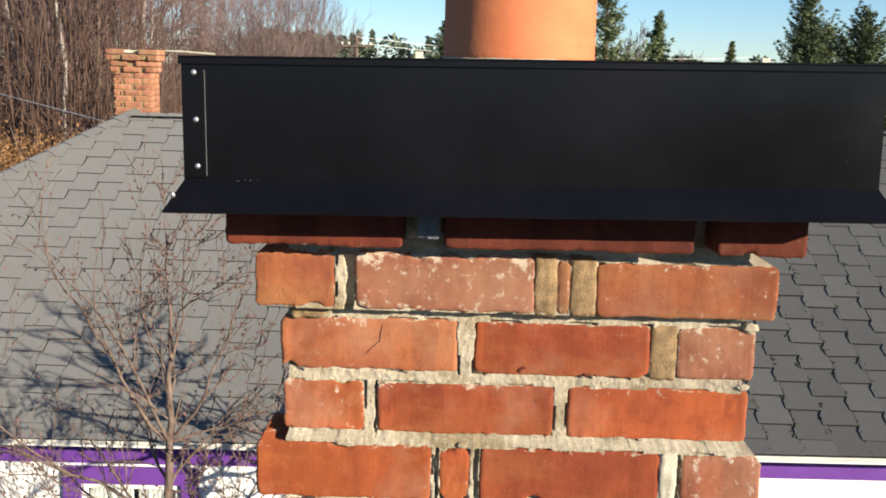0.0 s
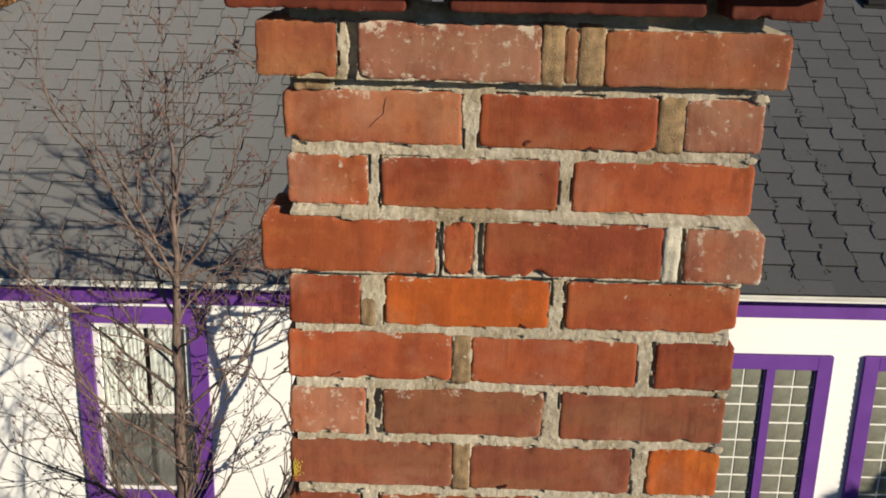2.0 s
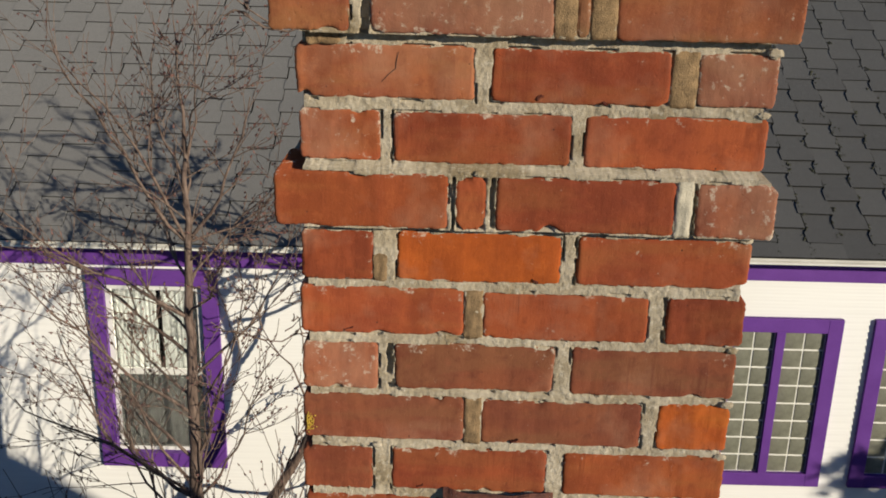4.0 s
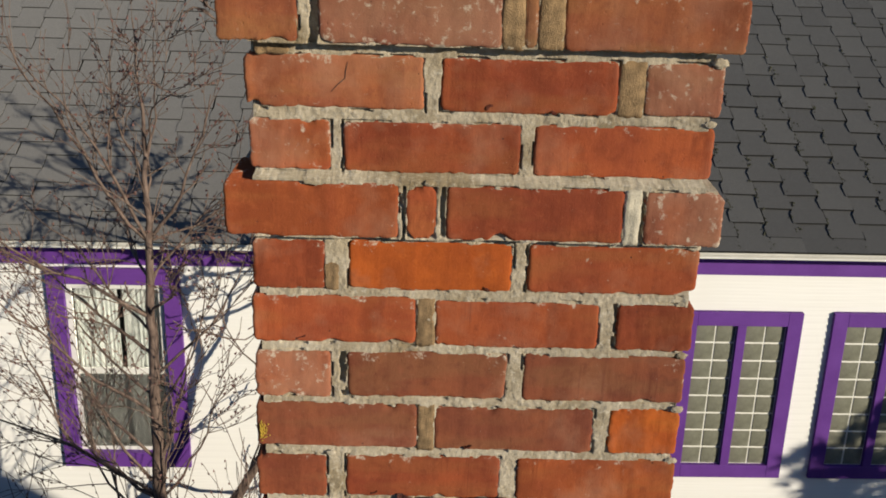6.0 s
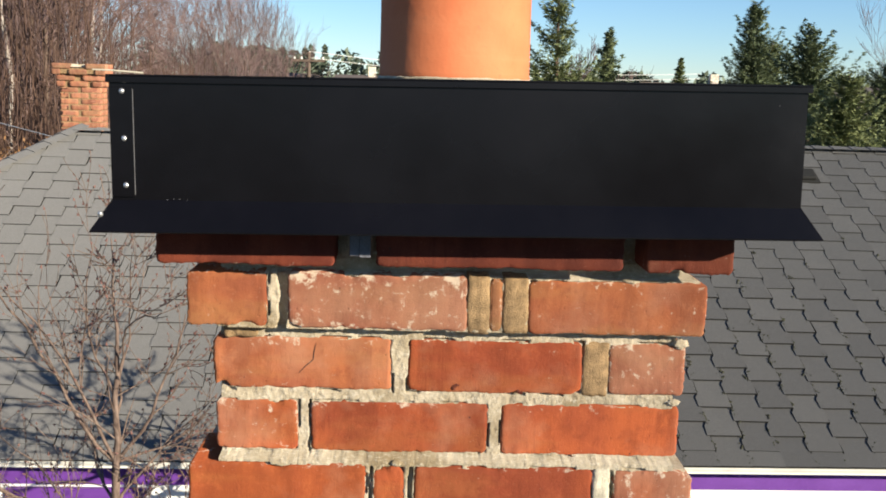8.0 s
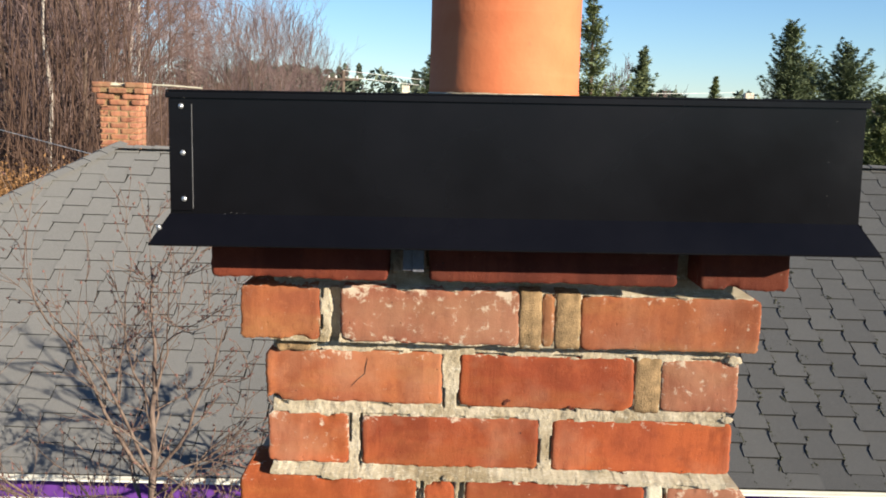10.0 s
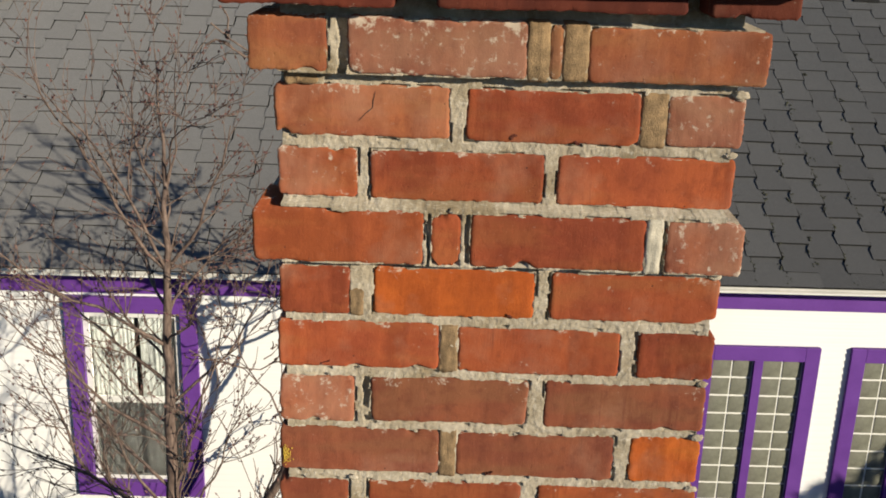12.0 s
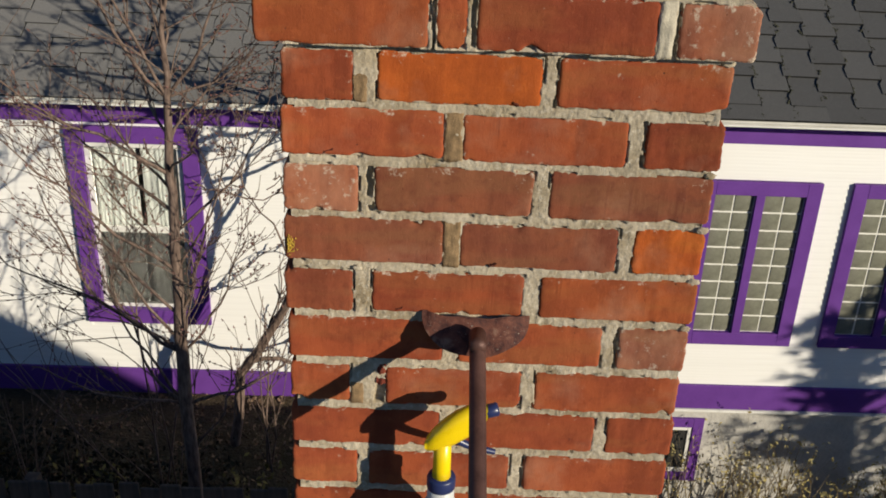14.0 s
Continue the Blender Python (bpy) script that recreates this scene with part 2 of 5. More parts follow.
BRUSH = mat_bark("brown_brushwood", (0.085, 0.048, 0.034), (0.20, 0.125, 0.092), 4)
BIRCH = mat_bark("white_birch_bark", (0.34, 0.29, 0.25), (0.72, 0.66, 0.58), 5)
NEEDLE = mat_leaf("spruce_needle", (0.11, 0.14, 0.058), (0.28, 0.31, 0.14))
NEEDLE_DARK = mat_leaf("dark_fir_needle", (0.09, 0.12, 0.068), (0.22, 0.26, 0.135))
# distant needles made paler and greyer: air haze is mixed into the colour
NEEDLE_FAR = mat_leaf("hazed_far_evergreen", (0.085, 0.115, 0.085), (0.17, 0.20, 0.14))
SHRUB = mat_leaf("dry_shrub_leaf", (0.30, 0.24, 0.09), (0.50, 0.43, 0.18))
STRAW = mat_bark("straw_stem", (0.20, 0.15, 0.08), (0.42, 0.34, 0.20), 30)
BRACKEN = mat_leaf("brown_bracken", (0.17, 0.082, 0.03), (0.33, 0.18, 0.08))
OLIVE = mat_leaf("olive_leaf", (0.10, 0.085, 0.02), (0.24, 0.20, 0.05))
LITTER = mat_leaf("dry_leaf_litter", (0.10, 0.06, 0.035), (0.30, 0.20, 0.13))
# dark hedge leaves, deepened so their colour carries the shade by the wall
SHADE_LEAF = mat_leaf("shade_dark_hedge_leaf", (0.012, 0.013, 0.007), (0.036, 0.032, 0.013))
FENCEWOOD = mat_bark("weathered_fence", (0.07, 0.05, 0.038), (0.16, 0.12, 0.09), 12)
RUST = mat_plain("rusty_steel", (0.10, 0.05, 0.04), 0.5, 0.35, 25, 0.3, 0.3)
def mat_caked():
    """Rusted steel with splashes of dried mortar."""
    k = Nodes("mortar_caked_steel")
    v = k.coords()
    a, b = k.noise(v, 60, 5, 0.7), k.noise(v, 420, 4, 0.7)
    c = k.mix(k.ramp(a, 0.38, 0.62), (0.05, 0.02, 0.018), (0.16, 0.06, 0.04))
    c = k.mix(k.ramp(b, 0.64, 0.72, 0, 0.9), c, (0.5, 0.46, 0.4))
    c = k.mix(k.ramp(k.noise(v, 30, 4), 0.58, 0.7, 0, 0.6), c, (0.30, 0.22, 0.16))
    return k.finish(c, 0.8, a, 0.8, 0.003)


PLASTER = mat_caked()
YELLOW = mat_plain("yellow_plastic", (0.85, 0.60, 0.005), 0.3, 0.05, 20, 0.05, 0, 0.5)
NAVY = mat_plain("navy_plastic", (0.02, 0.03, 0.10), 0.35, 0.15, 20, 0.05, 0, 0.5)
BOTTLE = mat_plain("milky_plastic", (0.55, 0.56, 0.55), 0.4, 0.06, 12, 0.05, 0, 0.4)
GROUND = mat_ground()
FARWALL = mat_plain("far_house_wall", (0.45, 0.42, 0.38), 0.8, 0.15, 1)
FARROOF = mat_plain("far_house_roof", (0.12, 0.10, 0.095), 0.9, 0.2, 1)
POLEWOOD = mat_bark("pole_wood", (0.12, 0.09, 0.07), (0.22, 0.17, 0.13), 6)


# ---- builders ----
def mesh_of(name, verts, faces, mat, smooth=False):
    me = bpy.data.meshes.new(name)
    me.from_pydata([tuple(v) for v in verts], [], faces)
    if mat is not None:
        me.materials.append(mat)
    if smooth:
        me.polygons.foreach_set("use_smooth", [True] * len(me.polygons))
    me.update()
    return me


def under(ob, parent):
    if parent is not None:
        ob.parent = parent
    return ob


def part(name, bm, mat, parent=None, label=""):
    me = bpy.data.meshes.new(name)
    bmesh.ops.recalc_face_normals(bm, faces=bm.faces[:])
    bm.to_mesh(me)
    bm.free()
    me.materials.append(mat)
    return tagged(under(new(name, me), parent), label)


def solid(bm, a, b, bevel=0.0):
    """Adds a box between two corners, its edges rounded."""
    made = bmesh.ops.create_cube(bm, size=1)["verts"]
    for v in made:
        v.co = [a[i] + (v.co[i] + 0.5) * (b[i] - a[i]) for i in range(3)]
    if bevel:
        edges = list({e for v in made for e in v.link_edges})
        bmesh.ops.bevel(bm, geom=edges, offset=bevel, segments=1, affect="EDGES", profile=0.5)
    return bm


def box(name, a, b, mat, parent=None, label="", bevel=0.0):
    return part(name, solid(bmesh.new(), a, b, bevel), mat, parent, label)


def lathe(profile, n=32, cx=0.0, cy=0.0):
    """A turned shape from (radius, z) pairs."""
    verts, faces = [], []
    for r, z in profile:
        for i in range(n):
            a = 2 * math.pi * i / n
            verts.append((cx + r * math.cos(a), cy + r * math.sin(a), z))
    for j in range(len(profile) - 1):
        for i in range(n):
            faces.append((j * n + i, j * n + (i + 1) % n, (j + 1) * n + (i + 1) % n, (j + 1) * n + i))
    return verts, faces


def tube(verts, faces, pts, radii, sides=5):
    """Adds a tapering tube along pts to the two lists."""
    start = len(verts)
    pts = [Vector(p) for p in pts]
    for i, p in enumerate(pts):
        d = (pts[min(i + 1, len(pts) - 1)] - pts[max(i - 1, 0)]).normalized()
        u = d.cross(Vector((0.3, 1, 0.2))).normalized()
        w = d.cross(u)
        for s in range(sides):
            a = 2 * math.pi * s / sides
            verts.append(p + (u * math.cos(a) + w * math.sin(a)) * radii[i])
    for i in range(len(pts) - 1):
        for s in range(sides):
            a, b = start + i * sides + s, start + i * sides + (s + 1) % sides
            faces.append((a, b, b + sides, a + sides))


def tubes_part(name, chains, mat, parent=None, label="", sides=5):
    verts, faces = [], []
    for pts, radii in chains:
        tube(verts, faces, pts, radii, sides)
    return tagged(under(new(name, mesh_of(name, verts, faces, mat, True)), parent), label)


def grow(rng, chains, p, d, length, r, level, spread=0.6, lift=0.12, kids=5, buds=None, wander=0.16, droop=0.0):
    """A limb with its side twigs, each a chain of points; ends may carry buds."""
    n = max(3, int(length / 0.12)) if level > 0 else 4
    n = min(n, 9)
    pts, radii, dirs = [Vector(p)], [r], [Vector(d).normalized()]
    for i in range(n):
        dd = (dirs[-1] + Vector((rng.uniform(-1, 1), rng.uniform(-1, 1), rng.uniform(-1, 1))) * wander + Vector((0, 0, lift - droop * i / n))).normalized()
        dirs.append(dd)
        pts.append(pts[-1] + dd * (length / n))
        radii.append(max(r * (1 - 0.75 * (i + 1) / n), 0.0012))
    chains.append((pts, radii))
    if buds is not None and level <= 1:
        for i in range(1, n + 1):
            if rng.random() < 0.5:
                buds.append((pts[i], dirs[i]))
    if level > 0:
        for c in range(kids):
            i = rng.randint(max(1, n // 4), n - 1)
            side = Vector((rng.uniform(-1, 1), rng.uniform(-1, 1), rng.uniform(-0.5, 0.9)))
            cd = (dirs[i] + side * spread * 1.4).normalized()
            grow(rng, chains, pts[i], cd, length * rng.uniform(0.3, 0.6), radii[i] * 0.6, level - 1, spread, lift, max(2, kids - 1), buds, wander, droop)


def grid_sheet(nx, nz, fn):
    verts = [fn(i / (nx - 1), j / (nz - 1)) for j in range(nz) for i in range(nx)]
    faces = [(j * nx + i, j * nx + i + 1, (j + 1) * nx + i + 1, (j + 1) * nx + i) for j in range(nz - 1) for i in range(nx - 1)]
    return verts, faces


# ---- ground ----
def ground_z(x, y):
    """The garden is higher beside the neighbour's wall on the west, lower on the east."""
    near = max(0.0, 1 - abs(y - 7.2) / 4.2) * max(0.0, min(1.0, (0.6 - x) / 2.0)) * max(0.0, min(1.0, (x + 16) / 6))
    far = max(0.0, min(1.0, (y - 22) / 40))
    hill = max(0.0, min(1.0, (-x - 4) / 30)) * far
    bank = max(0.0, min(1.0, (y - 12.2) / 2.0, (21.5 - y) / 4.0)) * max(0.0, min(1.0, (-x - 4.9) / 1.0))
    return -1.0 + 5.0 * bank + 1.13 * min(1.0, near * 1.4) + 3.5 * hill + 3.0 * far * max(0.0, min(1.0, (x - 15) / 40))


def build_ground():
    xs = [-3000, -600, -200, -90] + [-60 + 2 * i for i in range(21)] + [-18 + 0.5 * i for i in range(1, 61)] + [13 + 3 * i for i in range(18)] + [90, 200, 600, 3000]
    ys = [-3000, -600, -150, -60, -30, -15] + [-8 + 0.5 * i for i in range(60)] + [24 + 3 * i for i in range(20)] + [100, 200, 600, 3000]
    verts = [(x, y, ground_z(x, y)) for y in ys for x in xs]
    n = len(xs)
    faces = [(j * n + i, j * n + i + 1, (j + 1) * n + i + 1, (j + 1) * n + i) for j in range(len(ys) - 1) for i in range(n - 1)]
    g = new("ground", mesh_of("ground", verts, faces, GROUND, True))
    tagged(g, "bare brown soil and rough winter grass", "ground", kind="structure")


build_ground()

# ---- the chimney ----
rng = random.Random(3)
# course: bottom z, top z, face y, brick edges from west to east, tint of each brick, lime on each brick
R1, R2, R3, OR, PK, DK, PL = (0.375, 0.092, 0.036), (0.320, 0.075, 0.031), (0.41, 0.106, 0.036), (0.52, 0.126, 0.023), (0.335, 0.112, 0.064), (0.262, 0.082, 0.045), (0.37, 0.125, 0.060)
COURSES = [
    # top course: tints darkened to hold the shade under the metal cover
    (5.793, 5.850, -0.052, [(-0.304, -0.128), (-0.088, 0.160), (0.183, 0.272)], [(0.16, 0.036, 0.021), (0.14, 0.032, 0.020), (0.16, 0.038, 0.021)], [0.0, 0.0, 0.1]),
    (5.721, 5.778, -0.020, [(-0.282, -0.199), (-0.179, 0.007), (0.030, 0.044), (0.070, 0.257)], [PL, (0.27, 0.095, 0.062), (0.33, 0.15, 0.08), PL], [0.35, 0.95, 0.3, 0.55]),
    (5.650, 5.706, 0.0, [(-0.258, -0.070), (-0.053, 0.133), (0.161, 0.243)], [PL, R2, PK], [0.5, 0.15, 0.9]),
    (5.582, 5.637, 0.0, [(-0.256, -0.169), (-0.155, 0.034), (0.048, 0.240)], [R1, R2, R1], [0.65, 0.25, 0.25]),
    (5.513, 5.573, -0.020, [(-0.282, -0.095), (-0.087, -0.054), (-0.044, 0.147), (0.169, 0.254)], [R3, R1, R2, PK], [0.2, 0.2, 0.15, 0.85]),
    (5.446, 5.503, 0.0, [(-0.257, -0.177), (-0.151, 0.032), (0.049, 0.239)], [R2, OR, R1], [0.2, 0.1, 0.35]),
    (5.378, 5.434, 0.0, [(-0.260, -0.074), (-0.053, 0.133), (0.154, 0.241)], [R1, R1, R2], [0.25, 0.3, 0.0]),
    (5.310, 5.367, 0.0, [(-0.259, -0.171), (-0.153, 0.031), (0.050, 0.238)], [PK, DK, DK], [0.9, 0.35, 0.2]),
    (5.242, 5.299, 0.0, [(-0.260, -0.071), (-0.051, 0.137), (0.155, 0.238)], [DK, DK, OR], [0.15, 0.05, 0.1]),
    (5.175, 5.231, 0.0, [(-0.261, -0.178), (-0.155, 0.029), (0.049, 0.239)], [(0.30, 0.085, 0.042), R2, R3], [0.0, 0.1, 0.2]),
    (5.106, 5.163, 0.0, [(-0.259, -0.066), (-0.047, 0.131), (0.152, 0.237)], [R2, R1, PK], [0.15, 0.15, 0.8]),
    (5.038, 5.094, 0.0, [(-0.258, -0.182), (-0.137, 0.036), (0.053, 0.236)], [R1, R1, R1], [0.1, 0.3, 0.1]),
    (4.972, 5.028, 0.0, [(-0.259, -0.066), (-0.045, 0.135), (0.151, 0.238)], [R2, R2, R1], [0.0, 0.1, 0.0]),
    (4.905, 4.961, 0.0, [(-0.260, -0.173), (-0.158, 0.029), (0.048, 0.237)], [R1, R2, R1], [0.2, 0.1, 0.1]),
    (4.838, 4.894, 0.0, [(-0.259, -0.068), (-0.048, 0.133), (0.152, 0.238)], [R2, R1, R2], [0.1, 0.1, 0.1]),
]
chimney = tagged(new("chimney"), "weathered red brick chimney with corbelled courses and crumbling mortar", "chimney")
DEPTH = 0.50


def rough_brick(x0, x1, z0, z1, y, seed, deep=0.095, nx=56, nz=18, worn_or_lit=0.0035):
    """One brick with a wavering outline, chipped arrises and knocked corners: the front is a fine sheet, the rest plain."""
    def front(u, w):
        x, z = x0 + (x1 - x0) * u, z0 + (z1 - z0) * w
        ex, ez = min(u, 1 - u) * (x1 - x0), min(w, 1 - w) * (z1 - z0)
        q = noise.noise((x * 30 + seed, z * 30, seed * 1.7))
        s = noise.noise((x * 140 + seed, z * 140, 5.1))
        edge = min(ex, ez)
        yy = y + 0.0010 * q + 0.0006 * s
        if edge < 0.0034:
            yy += (0.0012 + 0.0028 * max(0.0, noise.noise((x * 70, z * 70, seed * 2.3)))) * (1 - edge / 0.0034)
        # the outline wanders most at the rim and not at all further in
        near_x, near_z = max(0.0, 1 - ex / min(0.012, 0.3 * (x1 - x0))), max(0.0, 1 - ez / 0.012)
        side, level = (1 if u < 0.5 else -1), (1 if w < 0.5 else -1)
        x += side * near_x * (0.0005 + 0.0016 * noise.noise((z * 38, seed, side * 1.0)) + 0.0012 * noise.noise((z * 240, seed, side * 4.0)))
        z += level * near_z * (0.0004 + 0.0016 * noise.noise((x * 30, seed, level * 9.0)) + 0.0013 * noise.noise((x * 210, seed, level * 6.0)))
        chip = max(0.0, noise.noise((x * 34, seed * 1.3, level * 5.0)) - 0.36)
        z += level * near_z * 0.016 * chip
        yy += near_z * 0.012 * chip
        # knocked-off corners
        cx, cz = max(0.0, 1 - ex / worn_or_lit), max(0.0, 1 - ez / worn_or_lit)
        x += side * near_x * worn_or_lit * 0.5 * cz ** 2
        z += level * near_z * worn_or_lit * 0.35 * cx ** 2
        return (x, yy, z)
    verts, faces = grid_sheet(nx, nz, front)
    rim = [i for i in range(nx)] + [j * nx + nx - 1 for j in range(1, nz)] + [(nz - 1) * nx + i for i in range(nx - 2, -1, -1)] + [j * nx for j in range(nz - 2, 0, -1)]
    b0 = len(verts)
    for i in rim:
        v = verts[i]
        verts.append((v[0], y + deep, v[2]))
    m = len(rim)
    for k in range(m):
        faces.append((rim[(k + 1) % m], rim[k], b0 + k, b0 + (k + 1) % m))
    faces.append(tuple(b0 + k for k in range(m)))
    return verts, faces


PATCHES = {1: [(0.0075, 0.0295), (0.0445, 0.0695)], 2: [(0.1335, 0.1605)], 5: [(-0.1765, -0.162)], 6: [(-0.0735, -0.0535)], 8: [(-0.0705, -0.0515)], 11: [(-0.1815, -0.166)], 4: [(0.1475, 0.1635)]}
LEVELS = [(c[0], c[1], c[2]) for c in COURSES]
# open, unfilled joints: course, from x, to x
GAPS = {(1, -0.188, -0.179), (4, -0.091, -0.088), (4, -0.050, -0.045), (4, 0.1645, 0.169), (7, -0.161, -0.154), (6, 0.149, 0.154), (3, -0.157, -0.1545), (5, 0.046, 0.049), (13, 0.044, 0.048), (10, 0.147, 0.152), (11, -0.151, -0.138)}


def inside_brick(n, x, z):
    """How far a place lies inside the nearest brick of its course; negative in a joint."""
    z0, z1 = LEVELS[n][0], LEVELS[n][1]
    return max(min(x - a, b - x, z - z0, z1 - z) for a, b in COURSES[n][3])


def mortar_depth(x, z):
    """How far back the mortar lies at a place on the face: ragged along the bricks, cracked away from them here and there."""
    face, n = 0.0, len(LEVELS) - 1
    for i, (z0, z1, y) in enumerate(LEVELS):
        if z >= z0 - 0.0015:
            face, n = y, i
            if z <= z1:
                for g, a, b in GAPS:
                    if g == i and a <= x + 0.004 * noise.noise((z * 55, a * 90, 1.0)) <= b and noise.noise((z * 45, a * 70, 6.0)) > -0.28:
                        return face + 0.022
            break
    far = inside_brick(n, x, z)
    if n > 0:
        far = max(far, inside_brick(n - 1, x, z))
    if far > 0.006:
        return face + 0.010
    if 5.7065 < z < 5.7195:
        face = 0.0
    if 5.7785 < z < 5.7925:
        face = 0.007
    if z >= 5.7925:
        face = 0.002
    lump = 0.0016 * noise.noise((x * 45, z * 45, 2.0)) + 0.0012 * noise.noise((x * 150, z * 150, 7.0)) + 0.0009 * noise.noise((x * 420, z * 420, 3.0))
    smear = noise.noise((x * 52, z * 70, 11.0))
    if far > 0.0:
        return face + 0.0016 + far * (0.9 if smear > 0.12 else 2.6) - 0.0022 * max(0.0, smear) + lump
    if far > -0.0022 and noise.noise((x * 26, z * 34, 4.0)) > 0.06:
        lump += 0.009
    return face + 0.0016 + lump


def build_chimney():
    verts, faces = grid_sheet(420, 840, lambda u, w: (-0.25 + 0.482 * u, mortar_depth(-0.25 + 0.482 * u, 4.79 + 1.065 * w), 4.79 + 1.065 * w))
    core = new("mortar", mesh_of("mortar", verts, faces, MORTAR, True))
    tagged(under(core, chimney), "pale grey crumbling lime mortar")
    box("core", (-0.252, 0.012, 2.9), (0.234, DEPTH - 0.006, 5.85), MORTAR, chimney)
    plain = mesh_of("brick", *rough_brick(0, 0.19, 0, 0.057, 0, 2.0, 0.095, 6, 4), BRICK, True)
    z, k = 4.771, 0
    while z > 3.0:
        for x in ((-0.259, -0.053, 0.048) if k % 2 else (-0.259, -0.06, 0.142)):
            ob = under(new("brick", plain), chimney)
            ob.matrix_local = pose(x, 0, z) @ Matrix.Diagonal((0.5 if x in (0.142,) else 1, 1, 1, 1))
            ob.color = (*(R1, R2)[k % 2], 0.1)
        for yy in (0.10, 0.30):
            for x, turn in ((-0.258, -90), (0.238, 90)):
                ob = under(new("brick", plain), chimney)
                ob.matrix_local = pose(x, yy + (0.19 if turn < 0 else 0), z, 0, 0, turn)
                ob.color = (*R2, 0.1)
        for x in (0.185, -0.02):
            ob = under(new("brick", plain), chimney)
            ob.matrix_local = pose(x, DEPTH, z, 0, 0, 180)
            ob.color = (*R2, 0.1)
        z -= 0.067
        k += 1
    # the projecting courses carry their mortar beds further out at the ends
    for n in (1, 4):
        z0, z1, y = LEVELS[n]
        xs = COURSES[n][3]
        bed = solid(bmesh.new(), (xs[0][0] + 0.006, y + 0.012, z0 + 0.002), (xs[-1][1] - 0.006, DEPTH - 0.02, z1 - 0.001))
        part("mortar_bed", bed, MORTAR, chimney)
    seed = 1.0
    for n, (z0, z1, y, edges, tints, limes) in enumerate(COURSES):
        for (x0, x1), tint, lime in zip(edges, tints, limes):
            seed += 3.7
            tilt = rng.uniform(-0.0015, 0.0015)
            v, f = rough_brick(x0, x1, z0 + tilt, z1 + tilt + rng.uniform(-0.001, 0.001), y + rng.uniform(-0.0012, 0.0012), seed, worn_or_lit=0.0035 if x1 - x0 > 0.05 else 0.35 * (x1 - x0))
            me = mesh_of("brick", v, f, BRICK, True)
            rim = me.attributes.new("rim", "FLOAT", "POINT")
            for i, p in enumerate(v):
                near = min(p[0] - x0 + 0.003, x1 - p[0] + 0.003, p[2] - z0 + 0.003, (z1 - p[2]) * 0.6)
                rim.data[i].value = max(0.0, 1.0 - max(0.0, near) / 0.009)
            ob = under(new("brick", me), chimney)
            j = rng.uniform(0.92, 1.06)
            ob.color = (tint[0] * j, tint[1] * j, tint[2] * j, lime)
        # later repointing in tan mortar
        for a, b in PATCHES.get(n, ()):
            pv, pf = rough_brick(a - 0.0012, b + 0.0012, z0 - 0.002, (z0 + 0.55 * (z1 - z0) if n in (5, 11) else z1 + 0.002), y - 0.0002, seed + 0.5, 0.03, 10, 14, 0.001)
            pv = [(p[0], p[1] + 0.0016 * noise.noise((p[0] * 160, p[2] * 60, n)), p[2]) for p in pv]
            under(new("repointing", mesh_of("repointing", pv, pf, TANMORTAR if n not in (4,) else PALEMORTAR, True)), chimney)
        # bricks on the two flanks and the back
        out = -y
        side = mesh_of("side_brick", *rough_brick(0, 0.195, z0, z1, 0, seed, 0.095, 8, 4), BRICK, True)
        for k in range(2):
            a = 0.10 + 0.2 * k
            for x, turn in ((-0.258 - out, -90), (0.238 + out, 90)):
                ob = under(new("brick", side), chimney)
                ob.matrix_local = pose(x, (a + 0.195 if turn < 0 else a), 0, 0, 0, turn)
                ob.color = (*R2, 0.1)
        for k in range(2):
            ob = under(new("brick", side), chimney)
            ob.matrix_local = pose(-0.02 + 0.21 * k + 0.0, DEPTH + out, 0, 0, 0, 180)
            ob.color = (*R2, 0.1)


build_chimney()
pv, pf = rough_brick(-0.247, -0.212, 5.7055, 5.7215, -0.004, 4.4, 0.03, 14, 8)
pv = [(p[0], p[1] + 0.004 * noise.noise((p[0] * 120, p[2] * 90, 3)), p[2]) for p in pv]
under(new("repointing", mesh_of("repointing", pv, pf, TANMORTAR, True)), chimney)
tubes_part("crack", [([Vector((-0.150, -0.0006, 5.7005)), Vector((-0.1525, -0.0004, 5.690)), Vector((-0.1530, -0.0004, 5.683)), Vector((-0.161, -0.0003, 5.676)), Vector((-0.168, -0.0003, 5.668))], [0.0002, 0.0004, 0.00045, 0.0004, 0.0002])], DARK, chimney, "fine dark crack across a brick", 5)


